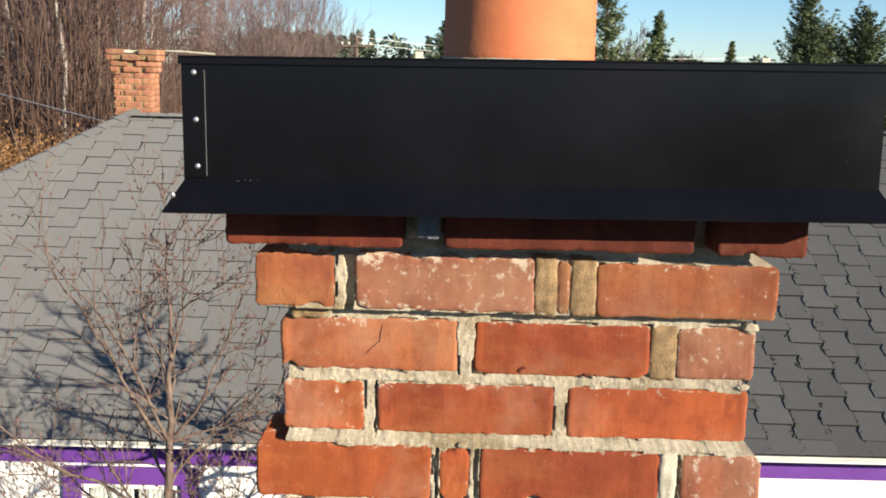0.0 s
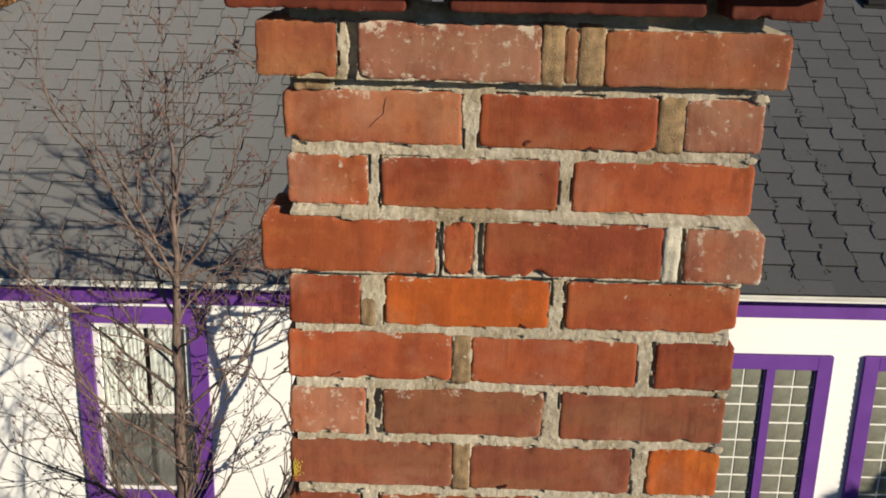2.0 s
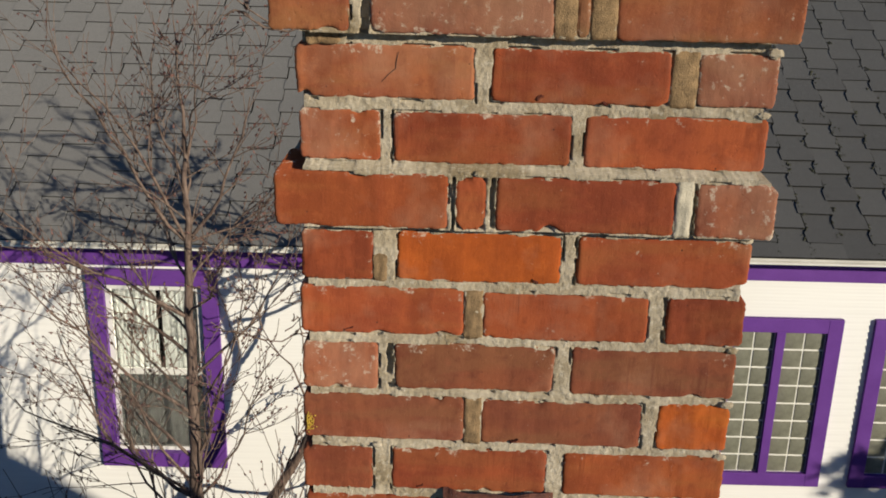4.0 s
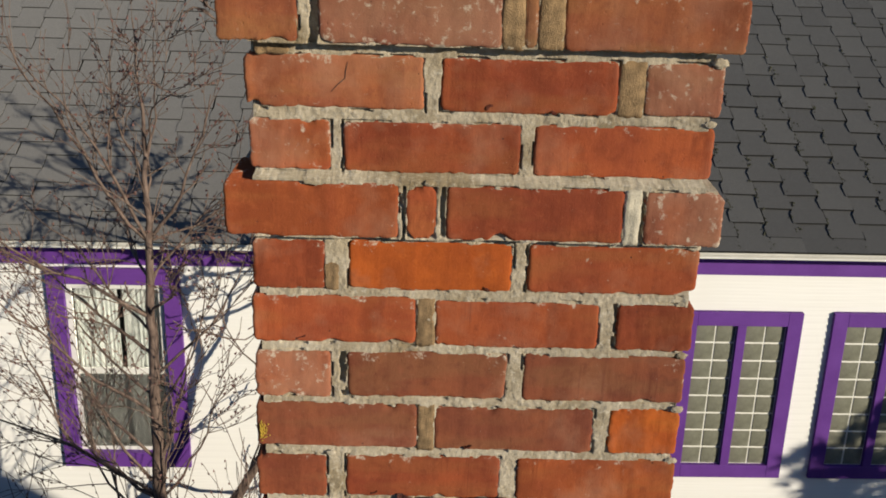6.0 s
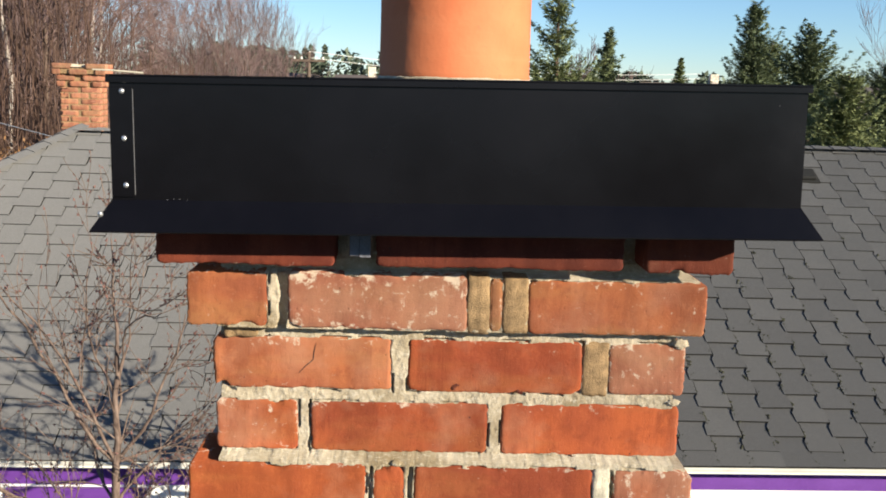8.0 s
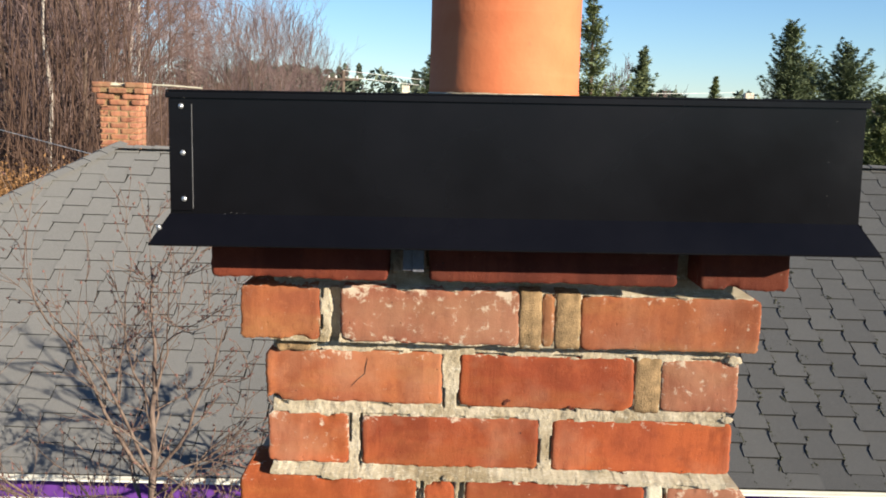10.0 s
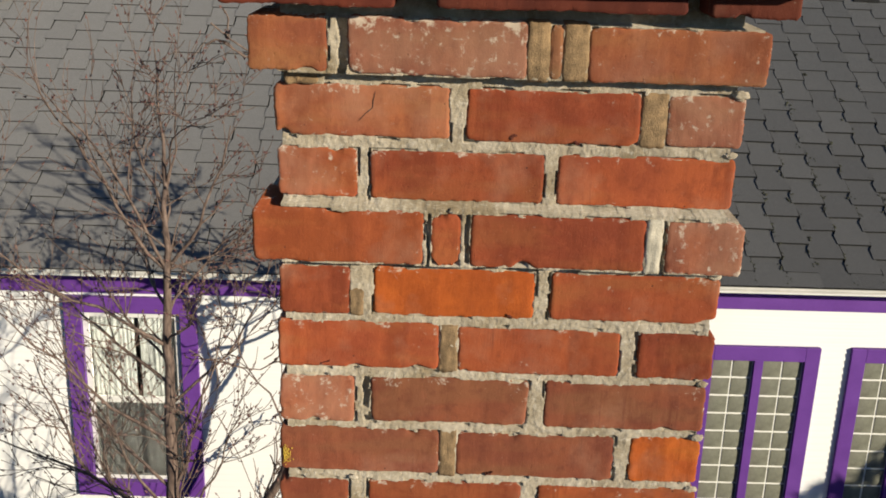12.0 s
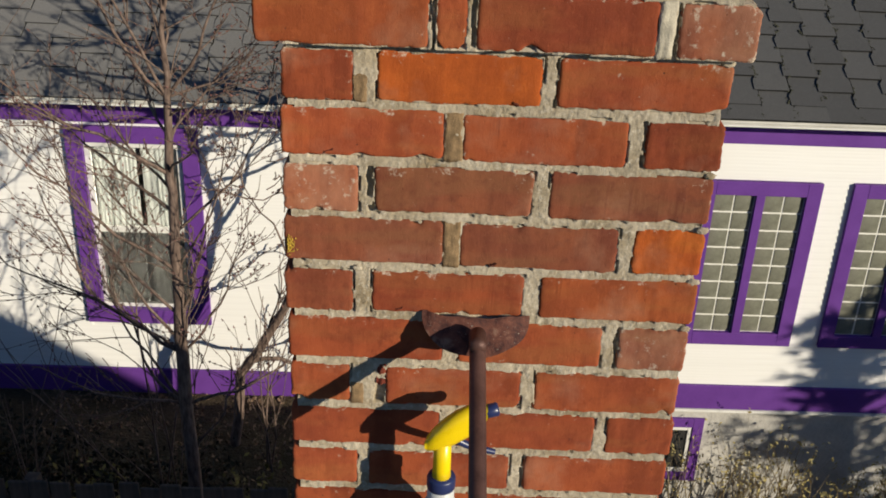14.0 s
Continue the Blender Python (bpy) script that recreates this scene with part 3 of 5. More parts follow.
def build_fragment():
    """A broken piece of brick left in a joint, and a patch of lichen on a corner."""
    v, f = rough_brick(-0.149, -0.134, 5.066, 5.097, 0.0005, 91.0, 0.02, 12, 14)
    v = [(p[0] + 0.004 * noise.noise((p[2] * 90, 2.0, p[0] * 40)), p[1] + 0.006 * noise.noise((p[0] * 170, p[2] * 120, 8)), p[2]) for p in v]
    ob = under(new("brick_fragment", mesh_of("brick_fragment", v, f, BRICK)), chimney)
    tagged(ob, "dark broken brick fragment in the joint")
    ob.color = (0.17, 0.035, 0.022, 0.0)
    r = random.Random(12)
    verts, faces = [], []
    for k in range(110):
        c = Vector((-0.2555 + abs(r.gauss(0, 0.004)), -0.0012, 5.262 + r.gauss(0, 0.006)))
        e, b = r.uniform(0.0006, 0.0016), len(verts)
        verts += [c + Vector((e, 0, 0)), c + Vector((-0.4 * e, 0, e)), c + Vector((-0.6 * e, 0, -0.8 * e)), c + Vector((0, -0.9 * e, 0))]
        faces += [(b, b + 1, b + 3), (b + 1, b + 2, b + 3), (b + 2, b, b + 3)]
    tagged(under(new("lichen", mesh_of("lichen", verts, faces, LICHEN)), chimney), "mustard yellow lichen", kind="stuff")


build_fragment()


def build_crumbs():
    """Lumps of old mortar on the corners and dark chips knocked out of a few bricks."""
    r = random.Random(27)
    for x, y, z, e in ((0.236, -0.002, 5.708, 0.009), (0.233, 0.0, 5.643, 0.007), (0.231, 0.0, 5.505, 0.008), (0.231, 0.001, 5.372, 0.007), (0.232, 0.0, 5.303, 0.008), (0.232, 0.001, 5.233, 0.008), (-0.063, -0.020, 5.577, 0.006), (-0.172, -0.002, 5.236, 0.006), (0.231, 0.001, 5.168, 0.007)):
        bm = bmesh.new()
        bmesh.ops.create_icosphere(bm, subdivisions=3, radius=1.0)
        for v in bm.verts:
            q = 1 + 0.5 * noise.noise(v.co * 2.3 + Vector((x * 90, z * 50, 0))) + 0.2 * noise.noise(v.co * 7)
            v.co = (x + v.co.x * e * q * 0.9, y + v.co.y * e * q * 0.3, z + v.co.z * e * q * 0.55)
        for fc in bm.faces:
            fc.smooth = True
        part("mortar_crumb", bm, MORTAR, chimney, "pale crumb of old mortar")
    for x, z, w, h in ((-0.002, 5.656, 0.010, 0.006), (0.066, 5.652, 0.009, 0.004), (-0.010, 5.247, 0.011, 0.005), (0.128, 5.580, 0.008, 0.004), (-0.205, 5.385, 0.012, 0.003), (0.005, 5.449, 0.009, 0.003), (-0.12, 5.181, 0.010, 0.003)):
        v, f = rough_brick(x - w / 2, x + w / 2, z - h / 2, z + h / 2, -0.0022, r.uniform(1, 90), 0.004, 12, 8, 0.004)
        v = [(p[0], p[1], p[2] + 0.35 * (x - p[0]) * (1 if x > 0 else -1)) for p in v]
        ob = under(new("brick_chip", mesh_of("brick_chip", v, f, BRICK)), chimney)
        ob.color = (0.12, 0.028, 0.018, 0.0)


build_crumbs()


def build_cap():
    """A folded black sheet-metal shroud: four walls, a flared drip skirt, a lid with a turned edge, rivets."""
    cap = tagged(new("metal_cover"), "black painted sheet-metal cover with flared skirt on the chimney", "metal cover")
    x0, x1, y0, y1, z0, z1 = -0.330, 0.3145, -0.105, 0.595, 5.859, 5.974
    t = 0.0015
    bm = bmesh.new()
    def ring(ax0, ax1, ay0, ay1, z):
        return [bm.verts.new(p) for p in ((ax0, ay0, z), (ax1, ay0, z), (ax1, ay1, z), (ax0, ay1, z))]
    outer = [ring(x0, x1, y0, y1, z1), ring(x0, x1, y0, y1, z0)]
    inner = [ring(x0 + t, x1 - t, y0 + t, y1 - t, z0), ring(x0 + t, x1 - t, y0 + t, y1 - t, z1)]
    loops = outer + inner
    for a, b in zip(loops, loops[1:] + loops[:1]):
        for i in range(4):
            bm.faces.new((a[i], a[(i + 1) % 4], b[(i + 1) % 4], b[i]))
    part("shroud", bm, CAP, cap)
    # the skirt, a little wavy along its lower edge, one folded strip a side
    n, o = 40, 0.017
    for side, (ax, ay, bx, by, nx, ny) in enumerate(((x0, y0, x1, y0, 0, -1), (x1, y0, x1, y1, 1, 0), (x1, y1, x0, y1, 0, 1), (x0, y1, x0, y0, -1, 0))):
        bm = bmesh.new()
        rows = [[], [], [], []]
        for i in range(n + 1):
            u = i / n
            px, py = ax + (bx - ax) * u, ay + (by - ay) * u
            ex, ey = (bx - ax) and math.copysign(1, bx - ax), (by - ay) and math.copysign(1, by - ay)
            flare = (2 * u - 1) * o
            lo = (px + nx * o + ex * flare, py + ny * o + ey * flare, 5.833 + 0.0008 * noise.noise((u * 5, side, 1)))
            hi = (px - nx * 0.0006, py - ny * 0.0006, z0 + 0.002)
            rows[0].append(bm.verts.new(hi)), rows[1].append(bm.verts.new(lo))
            rows[2].append(bm.verts.new((lo[0], lo[1], lo[2] - t))), rows[3].append(bm.verts.new((hi[0] - nx * t, hi[1] - ny * t, hi[2] - t)))
        for a, b in ((0, 1), (1, 2), (2, 3)):
            for i in range(n):
                bm.faces.new((rows[a][i], rows[a][i + 1], rows[b][i + 1], rows[b][i]))
        part("skirt_panel", bm, CAP, cap)
    # lid with a hemmed edge
    bm = bmesh.new()
    solid(bm, (x0 - 0.002, y0 - 0.003, z1 - 0.0005), (x1 + 0.003, y1 + 0.003, z1 + 0.0012), 0.0004)
    part("lid", bm, CAP, cap)
    bm = bmesh.new()
    solid(bm, (x0 - 0.0022, y0 - 0.0032, z1 - 0.0065), (x1 + 0.0032, y0 - 0.0008, z1 - 0.0007), 0.0004)
    part("hem", bm, CAP, cap)
    # overlapping corner strip with its scuffed edge
    box("corner_strip", (x0 + 0.0005, y0 - 0.0022, z0 + 0.004), (-0.3085, y0 - 0.0004, z1 - 0.0105), CAP, cap, bevel=0.0003)
    bm = bmesh.new()
    solid(bm, (-0.3085, y0 - 0.0009, z0 + 0.006), (-0.3082, y0 - 0.0004, z1 - 0.012))
    part("seam", bm, SCUFF, cap, "bare bright metal seam")
    for px, pz in ((-0.318, 5.960), (-0.317, 5.917), (-0.3165, 5.874)):
        v, f = lathe([(0.0001, 0.0018), (0.0015, 0.0016), (0.0024, 0.0009), (0.0027, 0.0), (0.0027, -0.001)], 14)
        ob = under(new("rivet", mesh_of("rivet", v, f, STEEL, True)), cap)
        tagged(ob, "bright zinc rivet head")
        ob.matrix_local = pose(px, y0 - 0.0022, pz, 90, 0, 0)
    for px, py, pz in ((-0.339, -0.1135, 5.8475),):
        v, f = lathe([(0.0001, 0.003), (0.0014, 0.0028), (0.0024, 0.001), (0.0026, -0.002)], 12)
        ob = under(new("rivet", mesh_of("rivet", v, f, STEEL, True)), cap)
        ob.matrix_local = pose(px, py, pz, 50, 0, 0)
    # chips and mortar dabs on the sheet
    r2 = random.Random(8)
    for k in range(9):
        px = r2.choice([r2.uniform(-0.29, -0.24), r2.uniform(0.27, 0.305)])
        low = px < 0
        pz = z0 + 0.001 + r2.uniform(0, 0.002) if low else r2.uniform(5.87, 5.965)
        s = r2.uniform(0.0002, 0.0004)
        bm = bmesh.new()
        bmesh.ops.create_icosphere(bm, subdivisions=1, radius=s)
        for v in bm.verts:
            v.co = (px + v.co.x * r2.uniform(1, 2.5 if low else 1.6), y0 - 0.0003 + v.co.y * 0.3, pz + v.co.z)
        part("paint_chip", bm, SCUFF, cap)
    tubes_part("wire_end", [([Vector((-0.300, -0.098, 5.9765)), Vector((-0.330, -0.100, 5.9785)), Vector((-0.3455, -0.101, 5.9790))], [0.0009, 0.0009, 0.0007])], PALEMORTAR, cap, "pale bent wire end", 6)
    # cross-pieces that rest the shroud on the top course
    for yy in (0.05, 0.42):
        box("bearer", (x0 + 0.002, yy, 5.851), (x1 - 0.002, yy + 0.02, 5.862), CAP, cap)
    cap.matrix_world = pose(x0, y0, z0, 0, -0.66, 0) @ pose(-x0, -y0, -z0)
    return cap


build_cap()

# the strip of flashing that hangs from under the cap
def build_flashing():
    bm = bmesh.new()
    for a, b in (((-0.113, -0.0570, 5.804), (-0.1025, -0.0550, 5.852)), ((-0.1035, -0.0585, 5.803), (-0.092, -0.0560, 5.852))):
        solid(bm, a, b, 0.0006)
    ob = part("flashing_strip", bm, FLASH)
    tagged(ob, "bent grey lead strip hanging under the chimney cap", "flashing")


build_flashing()

v, f = lathe([(0.080, 5.976), (0.093, 5.976), (0.0945, 5.979), (0.0935, 5.984), (0.0930, 6.06), (0.0932, 6.098), (0.0915, 6.103), (0.086, 6.1035), (0.081, 6.100), (0.080, 5.976)], 64, -0.004, 0.25)
pot = new("chimney_pot", mesh_of("chimney_pot", v, f, TERRA, True))
pot.location = (0, 0, 0.004)
tagged(pot, "round orange terracotta flue pot on the black cap", "chimney pot")
v, f = lathe([(0.0925, 5.9752), (0.0965, 5.9753), (0.0955, 5.977), (0.0938, 5.979), (0.0925, 5.979)], 48, -0.004, 0.25)
v = [(p[0], p[1], p[2] + 0.002 * noise.noise((p[0] * 90, p[1] * 90, 0))) for p in v]
under(tagged(new("mortar_fillet", mesh_of("mortar_fillet", v, f, MORTAR, True)), "pale mortar bead round the foot"), pot)

# ---- own house under the chimney (seen only by its shadow) ----
def prism(bm, profile, axis, a, b):
    """Adds a solid with the given outline, drawn out along x or y from a to b."""
    ends = [[bm.verts.new((e, p, z) if axis == "x" else (p, e, z)) for p, z in profile] for e in (a, b)]
    n = len(profile)
    for i in range(n):
        bm.faces.new((ends[0][i], ends[0][(i + 1) % n], ends[1][(i + 1) % n], ends[1][i]))
    bm.faces.new(ends[0]), bm.faces.new(ends[1][::-1])
    return bm


def build_own_house():
    h = tagged(new("house"), "pitched shingle roof that carries the brick chimney", "house")
    part("roof", prism(bmesh.new(), [(-5.4, 0.95), (-0.1, 3.25), (1.15, 2.6), (1.15, 2.48), (-0.1, 3.12), (-5.4, 0.83)], "x", -9.0, 9.0), SHINGLE, h)
    part("wall", prism(bmesh.new(), [(-5.0, -1.1), (0.85, -1.1), (0.85, 2.58), (-0.1, 3.08), (-5.0, 0.96)], "x", -8.7, 8.7), SIDING, h)
    # an unseen taller cross gable, added to cast the slanting shadow next door
    part("gable_wall", prism(bmesh.new(), [(0.95, 4.05), (2.6, 5.03), (8.6, 1.5), (8.6, 0.6), (0.95, 0.6)], "y", -6.0, -0.12), SIDING, h)
    part("gable_roof", prism(bmesh.new(), [(0.7, 3.98), (2.6, 5.13), (9.0, 1.34), (9.0, 1.24), (2.6, 5.03), (0.7, 3.88)], "y", -6.3, -0.1), SHINGLE, h)


build_own_house()

# ---- the neighbour's house ----
PIV = (3.1, 7.0)
house = tagged(new("house"), "white lap-sided house with purple trim and grey shingle hip roof", "house")
house.matrix_world = pose(PIV[0], PIV[1], 0, 0, 0, 1.2)
EAVE_Y, EAVE_Z, SLOPE, RUN = 6.50, 3.15, 0.5, 4.41
XL, XR, HIP = -7.266, 15.0, 0.794
ASPHALT = mat_plain("cut_asphalt_edge", (0.016, 0.016, 0.015), 0.9, 0.3, 40)


def hl(x, y, z):
    return (x - PIV[0], y - PIV[1], z)


def hbox(name, a, b, mat, parent=None, label="", bevel=0.0):
    return box(name, hl(*a), hl(*b), mat, parent or house, label, bevel)


OPENINGS = [(-3.22, -2.13, 0.886, 2.745), (2.055, 3.075, 0.845, 2.445), (3.335, 4.355, 0.845, 2.45)]


def build_walls():
    wall = hbox("wall", (-6.85, 7.13, -1.2), (10.0, 7.2, 3.06), DARK)
    # solid wall behind the boards, with real openings
    xs = sorted({-6.85, 10.0, *[o[0] + 0.06 for o in OPENINGS], *[o[1] - 0.06 for o in OPENINGS]})
    for a, b in zip(xs, xs[1:]):
        hole = next((o for o in OPENINGS if o[0] < (a + b) / 2 < o[1]), None)
        for z0, z1 in ([(-1.2, 3.06)] if hole is None else [(-1.2, hole[2] + 0.06), (hole[3] - 0.06, 3.06)]):
            box("sheathing", hl(a, 7.0, z0), hl(b, 7.13, z1), SIDING, wall).parent = house
    # lap boards
    step, cache = 0.0625, {}
    z = 0.394
    while z < 2.775:
        top = min(z + step, 2.775)
        cuts = [(-6.85, 10.0)]
        for x0, x1, z0, z1 in OPENINGS:
            if z0 - step < z < z1:
                cuts = [p for a, b in cuts for p in (((a, x0 + 0.02), (x1 - 0.02, b)) if a < x0 < b else ((a, b),))]
        for a, b in cuts:
            key = (round(b - a, 3), round(top - z, 3))
            if key not in cache:
                w, h = key
                vs = [(0, -0.013, 0), (w, -0.013, 0), (w, -0.003, h), (0, -0.003, h), (0, 0.004, 0), (w, 0.004, 0), (w, 0.004, h), (0, 0.004, h)]
                fs = [(0, 1, 2, 3), (4, 7, 6, 5), (0, 4, 5, 1), (3, 2, 6, 7), (0, 3, 7, 4), (1, 5, 6, 2)]
                cache[key] = mesh_of("lap_board", vs, fs, SIDING)
            ob = under(new("lap_board", cache[key]), wall)
            ob.matrix_local = pose(*hl(a, 7.0, z))
        z += step
    # trims
    hbox("frieze", (-6.85, 6.975, 2.775), (10.0, 7.03, 3.06), PURPLE, label="purple painted frieze board")
    hbox("belt_course", (-6.85, 6.965, 0.130), (10.0, 7.03, 0.392), PURPLE, label="purple painted board along the foot of the wall", bevel=0.004)
    hbox("belt_drip", (-6.85, 6.955, 0.100), (10.0, 7.03, 0.127), WHITE)
    hbox("foundation", (-6.85, 6.99, -1.3), (10.0, 7.05, 0.098), CONCRETE, label="white-washed rough concrete foundation")
    hbox("side_wall", (-6.85, 7.2, -1.2), (-6.65, 15.0, 3.06), SIDING)
    hbox("side_wall", (9.8, 7.2, -1.2), (10.0, 15.0, 3.06), SIDING)
    hbox("back_wall", (-6.85, 15.0, -1.2), (10.0, 15.2, 3.06), SIDING)


build_walls()


def casing(win, x0, x1, z0, z1, w, mat, y0=6.955, y1=7.03):
    for a, b in (((x0, z0), (x0 + w, z1)), ((x1 - w, z0), (x1, z1)), ((x0 + w, z1 - w), (x1 - w, z1)), ((x0 + w, z0), (x1 - w, z0 + w))):
        box("casing", hl(a[0], y0, a[1]), hl(b[0], y1, b[1]), mat, win, "purple painted casing board", 0.003)


def build_sash_window(x0, x1, z0, z1):
    win = under(new("window"), house)
    tagged(win, "double-hung window with purple casing and pale net curtains")
    casing(win, x0, x1, z0, z1, 0.14, PURPLE)
    a, b, c, d = x0 + 0.14, x1 - 0.14, z0 + 0.14, z1 - 0.14
    mid = (c + d) / 2 - 0.03
    for s0, s1, y in ((mid, d, 6.992), (c, mid + 0.03, 7.012)):
        for p, q in (((a, s0), (a + 0.05, s1)), ((b - 0.05, s0), (b, s1)), ((a + 0.05, s1 - 0.05), (b - 0.05, s1)), ((a + 0.05, s0), (b - 0.05, s0 + 0.045))):
            box("sash", hl(p[0], y, p[1]), hl(q[0], y + 0.03, q[1]), WHITE, win, "white painted sash rail", 0.002)
        g = box("pane", hl(a + 0.05, y + 0.013, s0 + 0.045), hl(b - 0.05, y + 0.017, s1 - 0.05), GLASS, win)
        g.visible_shadow = False
    sc = box("insect_screen", hl(a + 0.05, 7.0, c + 0.045), hl(b - 0.05, 7.0015, mid - 0.018), SCREEN, win, "dark insect screen over the lower sash")
    sc.visible_shadow = False
    for u0, u1 in ((a + 0.04, a + 0.40), (a + 0.44, b - 0.04)):
        n = 70
        def fold(u, w, u0=u0, u1=u1):
            x = u0 + (u1 - u0) * u
            return hl(x, 7.075 + 0.0032 * math.sin(x * 150 + 2 * math.sin(x * 23)) + 0.006 * noise.noise((x * 30, w * 3, 1)), c - 0.02 + (d - c + 0.04) * w)
        v, f = grid_sheet(n, 8, fold)
        tagged(under(new("curtain", mesh_of("curtain", v, f, CURTAIN, True)), win), "pale folded net curtain")
    for p, q in (((a, 7.03), (a + 0.01, 7.13)), ((b - 0.01, 7.03), (b, 7.13))):
        box("jamb", hl(p[0], p[1], c), hl(q[0], q[1], d), WHITE, win)
    return win


def build_block_window(x0, x1, z0, z1):
    win = under(new("window"), house)
    tagged(win, "purple-framed window filled with greenish glass blocks")
    w = 0.125
    casing(win, x0, x1, z0, z1, w, PURPLE)
    mid = (x0 + x1) / 2
    box("mullion", hl(mid - 0.038, 6.955, z0 + w), hl(mid + 0.038, 7.03, z1 - w), PURPLE, win, "", 0.003)
    for a, b in ((x0 + w, mid - 0.038), (mid + 0.038, x1 - w)):
        c, d = z0 + w, z1 - w
        box("grout", hl(a, 6.9965, c), hl(b, 7.06, d), GROUT, win, "white grout grid")
        bw, bh = (b - a) / 2, (d - c) / 8
        v, f = grid_sheet(5, 5, lambda u, t: (0.008 + (bw - 0.016) * u, -0.010 + (0.006 if u in (0, 1) or t in (0, 1) else 0) + 0.002 * math.sin(u * 9), 0.008 + (bh - 0.016) * t))
        rim = [0, 4, 24, 20]
        for i in rim:
            v.append((v[i][0], 0.02, v[i][2]))
        me = mesh_of("glass_block", v, f, BLOCK, True)
        for i in range(2):
            for j in range(8):
                ob = under(new("glass_block", me), win)
                ob.matrix_local = pose(*hl(a + i * bw, 6.9955, c + j * bh))


build_sash_window(*OPENINGS[0])
build_block_window(*OPENINGS[1])
build_block_window(*OPENINGS[2])


def build_cellar_window():
    win = tagged(under(new("window"), house), "small cellar window with purple casing in the foundation")
    casing(win, 1.70, 2.44, -0.72, 0.01, 0.10, PURPLE, 6.96, 7.0)
    for a, b in (((1.80, -0.62), (1.84, -0.09)), ((2.30, -0.62), (2.34, -0.09)), ((1.84, -0.13), (2.30, -0.09)), ((1.84, -0.62), (2.30, -0.58))):
        box("sash", hl(a[0], 6.972, a[1]), hl(b[0], 6.992, b[1]), WHITE, win, "white painted sash rail", 0.002)
    box("pane", hl(1.84, 6.984, -0.58), hl(2.30, 6.989, -0.13), DARK, win, "dark glass")


build_cellar_window()


# ---- its roof ----
roof = under(new("roof"), house)
tagged(roof, "grey interlocking asphalt shingles with dark joints")
RIDGE_Y, RIDGE_Z = EAVE_Y + RUN, EAVE_Z + RUN * SLOPE
RXL = XL + RUN * HIP


def roof_shell():
    bm = bmesh.new()
    P = [(XL, EAVE_Y, EAVE_Z), (XR, EAVE_Y, EAVE_Z), (XR, RIDGE_Y, RIDGE_Z), (RXL, RIDGE_Y, RIDGE_Z), (XL, EAVE_Y + 2 * RUN, EAVE_Z), (XR, EAVE_Y + 2 * RUN, EAVE_Z)]
    top = [bm.verts.new(hl(*p)) for p in P]
    low = [bm.verts.new(hl(p[0], p[1], p[2] - 0.03)) for p in P]
    for q in ((0, 1, 2, 3), (0, 3, 4), (3, 2, 5, 4)):
        bm.faces.new([top[i] for i in q])
        bm.faces.new([low[i] for i in reversed(q)])
    for a, b in ((0, 1), (4, 0), (5, 4), (1, 2), (2, 5)):
        bm.faces.new((top[a], low[a], low[b], top[b]))
    part("deck", bm, ASPHALT, roof)
    # mouldings under the edge
    for y0, z0, y1, z1, mat in ((EAVE_Y - 0.012, EAVE_Z - 0.027, EAVE_Y + 0.012, EAVE_Z - 0.006, GUTTER), (EAVE_Y + 0.002, EAVE_Z - 0.044, EAVE_Y + 0.03, EAVE_Z - 0.0285, GUTTER), (EAVE_Y + 0.012, EAVE_Z - 0.064, EAVE_Y + 0.045, EAVE_Z - 0.0455, WHITE)):
        hbox("eave_moulding", (XL, y0, z0), (XR, y1, z1), mat, label="cream painted eave moulding", bevel=0.004)
    hbox("soffit", (XL, EAVE_Y + 0.046, EAVE_Z - 0.075), (XR, 7.02, EAVE_Z - 0.05), WHITE)
    hbox("soffit", (XL, 7.03, EAVE_Z - 0.075), (-6.75, EAVE_Y + 2 * RUN, EAVE_Z - 0.05), WHITE)


roof_shell()
CL = math.hypot(1, SLOPE)
COL, EXPO, TH = 0.252, 0.322, 0.0085


TAB_FACES = [0, 0, 0, 1, 0, 0, 0, 0, 0, 1, 0]   # dark cut foot and a dark notch beside the neck


def tab_mesh(seed, cut, reach, th):
    """One interlocking shingle: a wide foot and a narrower neck, thick at the foot. Local x across, y up the slope."""
    r = random.Random(seed)
    west, east, n = COL / 2 + reach, COL / 2 - 0.001, COL / 2 - 0.006
    j = lambda s=0.003: r.uniform(-s, s)
    out = [(-west + j(), j()), (east + j(), j()), (east + j(), EXPO * 0.40 + j()), (n + j(), EXPO * 0.52 + j()), (n + j(), EXPO * 1.06), (-n + j(), EXPO * 1.06), (-n + j(), EXPO * 0.50 + j()), (-west + j(), EXPO * 0.34 + j())]
    def up(y):
        return 0.004 + th * max(0.0, 1 - y / (EXPO * 1.06))
    top = [(x, y, up(y) + th * 0.5 * (y < EXPO)) for x, y in out]
    low = [(x, y, up(y) - th * 0.55) for x, y in out]
    v = top + low
    f = [(0, 1, 2, 7), (7, 2, 3, 6), (6, 3, 4, 5)] + [(k + 8, (k + 1) % 8 + 8, (k + 1) % 8, k) for k in range(8)]
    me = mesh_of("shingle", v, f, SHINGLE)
    me.materials.append(ASPHALT)
    me.polygons.foreach_set("material_index", cut)
    return me, v, f


TABS = [tab_mesh(k, TAB_FACES, 0.012, TH) for k in range(5)]
DARK_FACES = [0, 0, 0] + [1] * 8   # weathered tabs, dark all round their cut edges
DARK_TABS = [tab_mesh(k, DARK_FACES, 0.020, TH * 1.65) for k in range(5)]
TILT = math.degrees(math.atan(SLOPE))


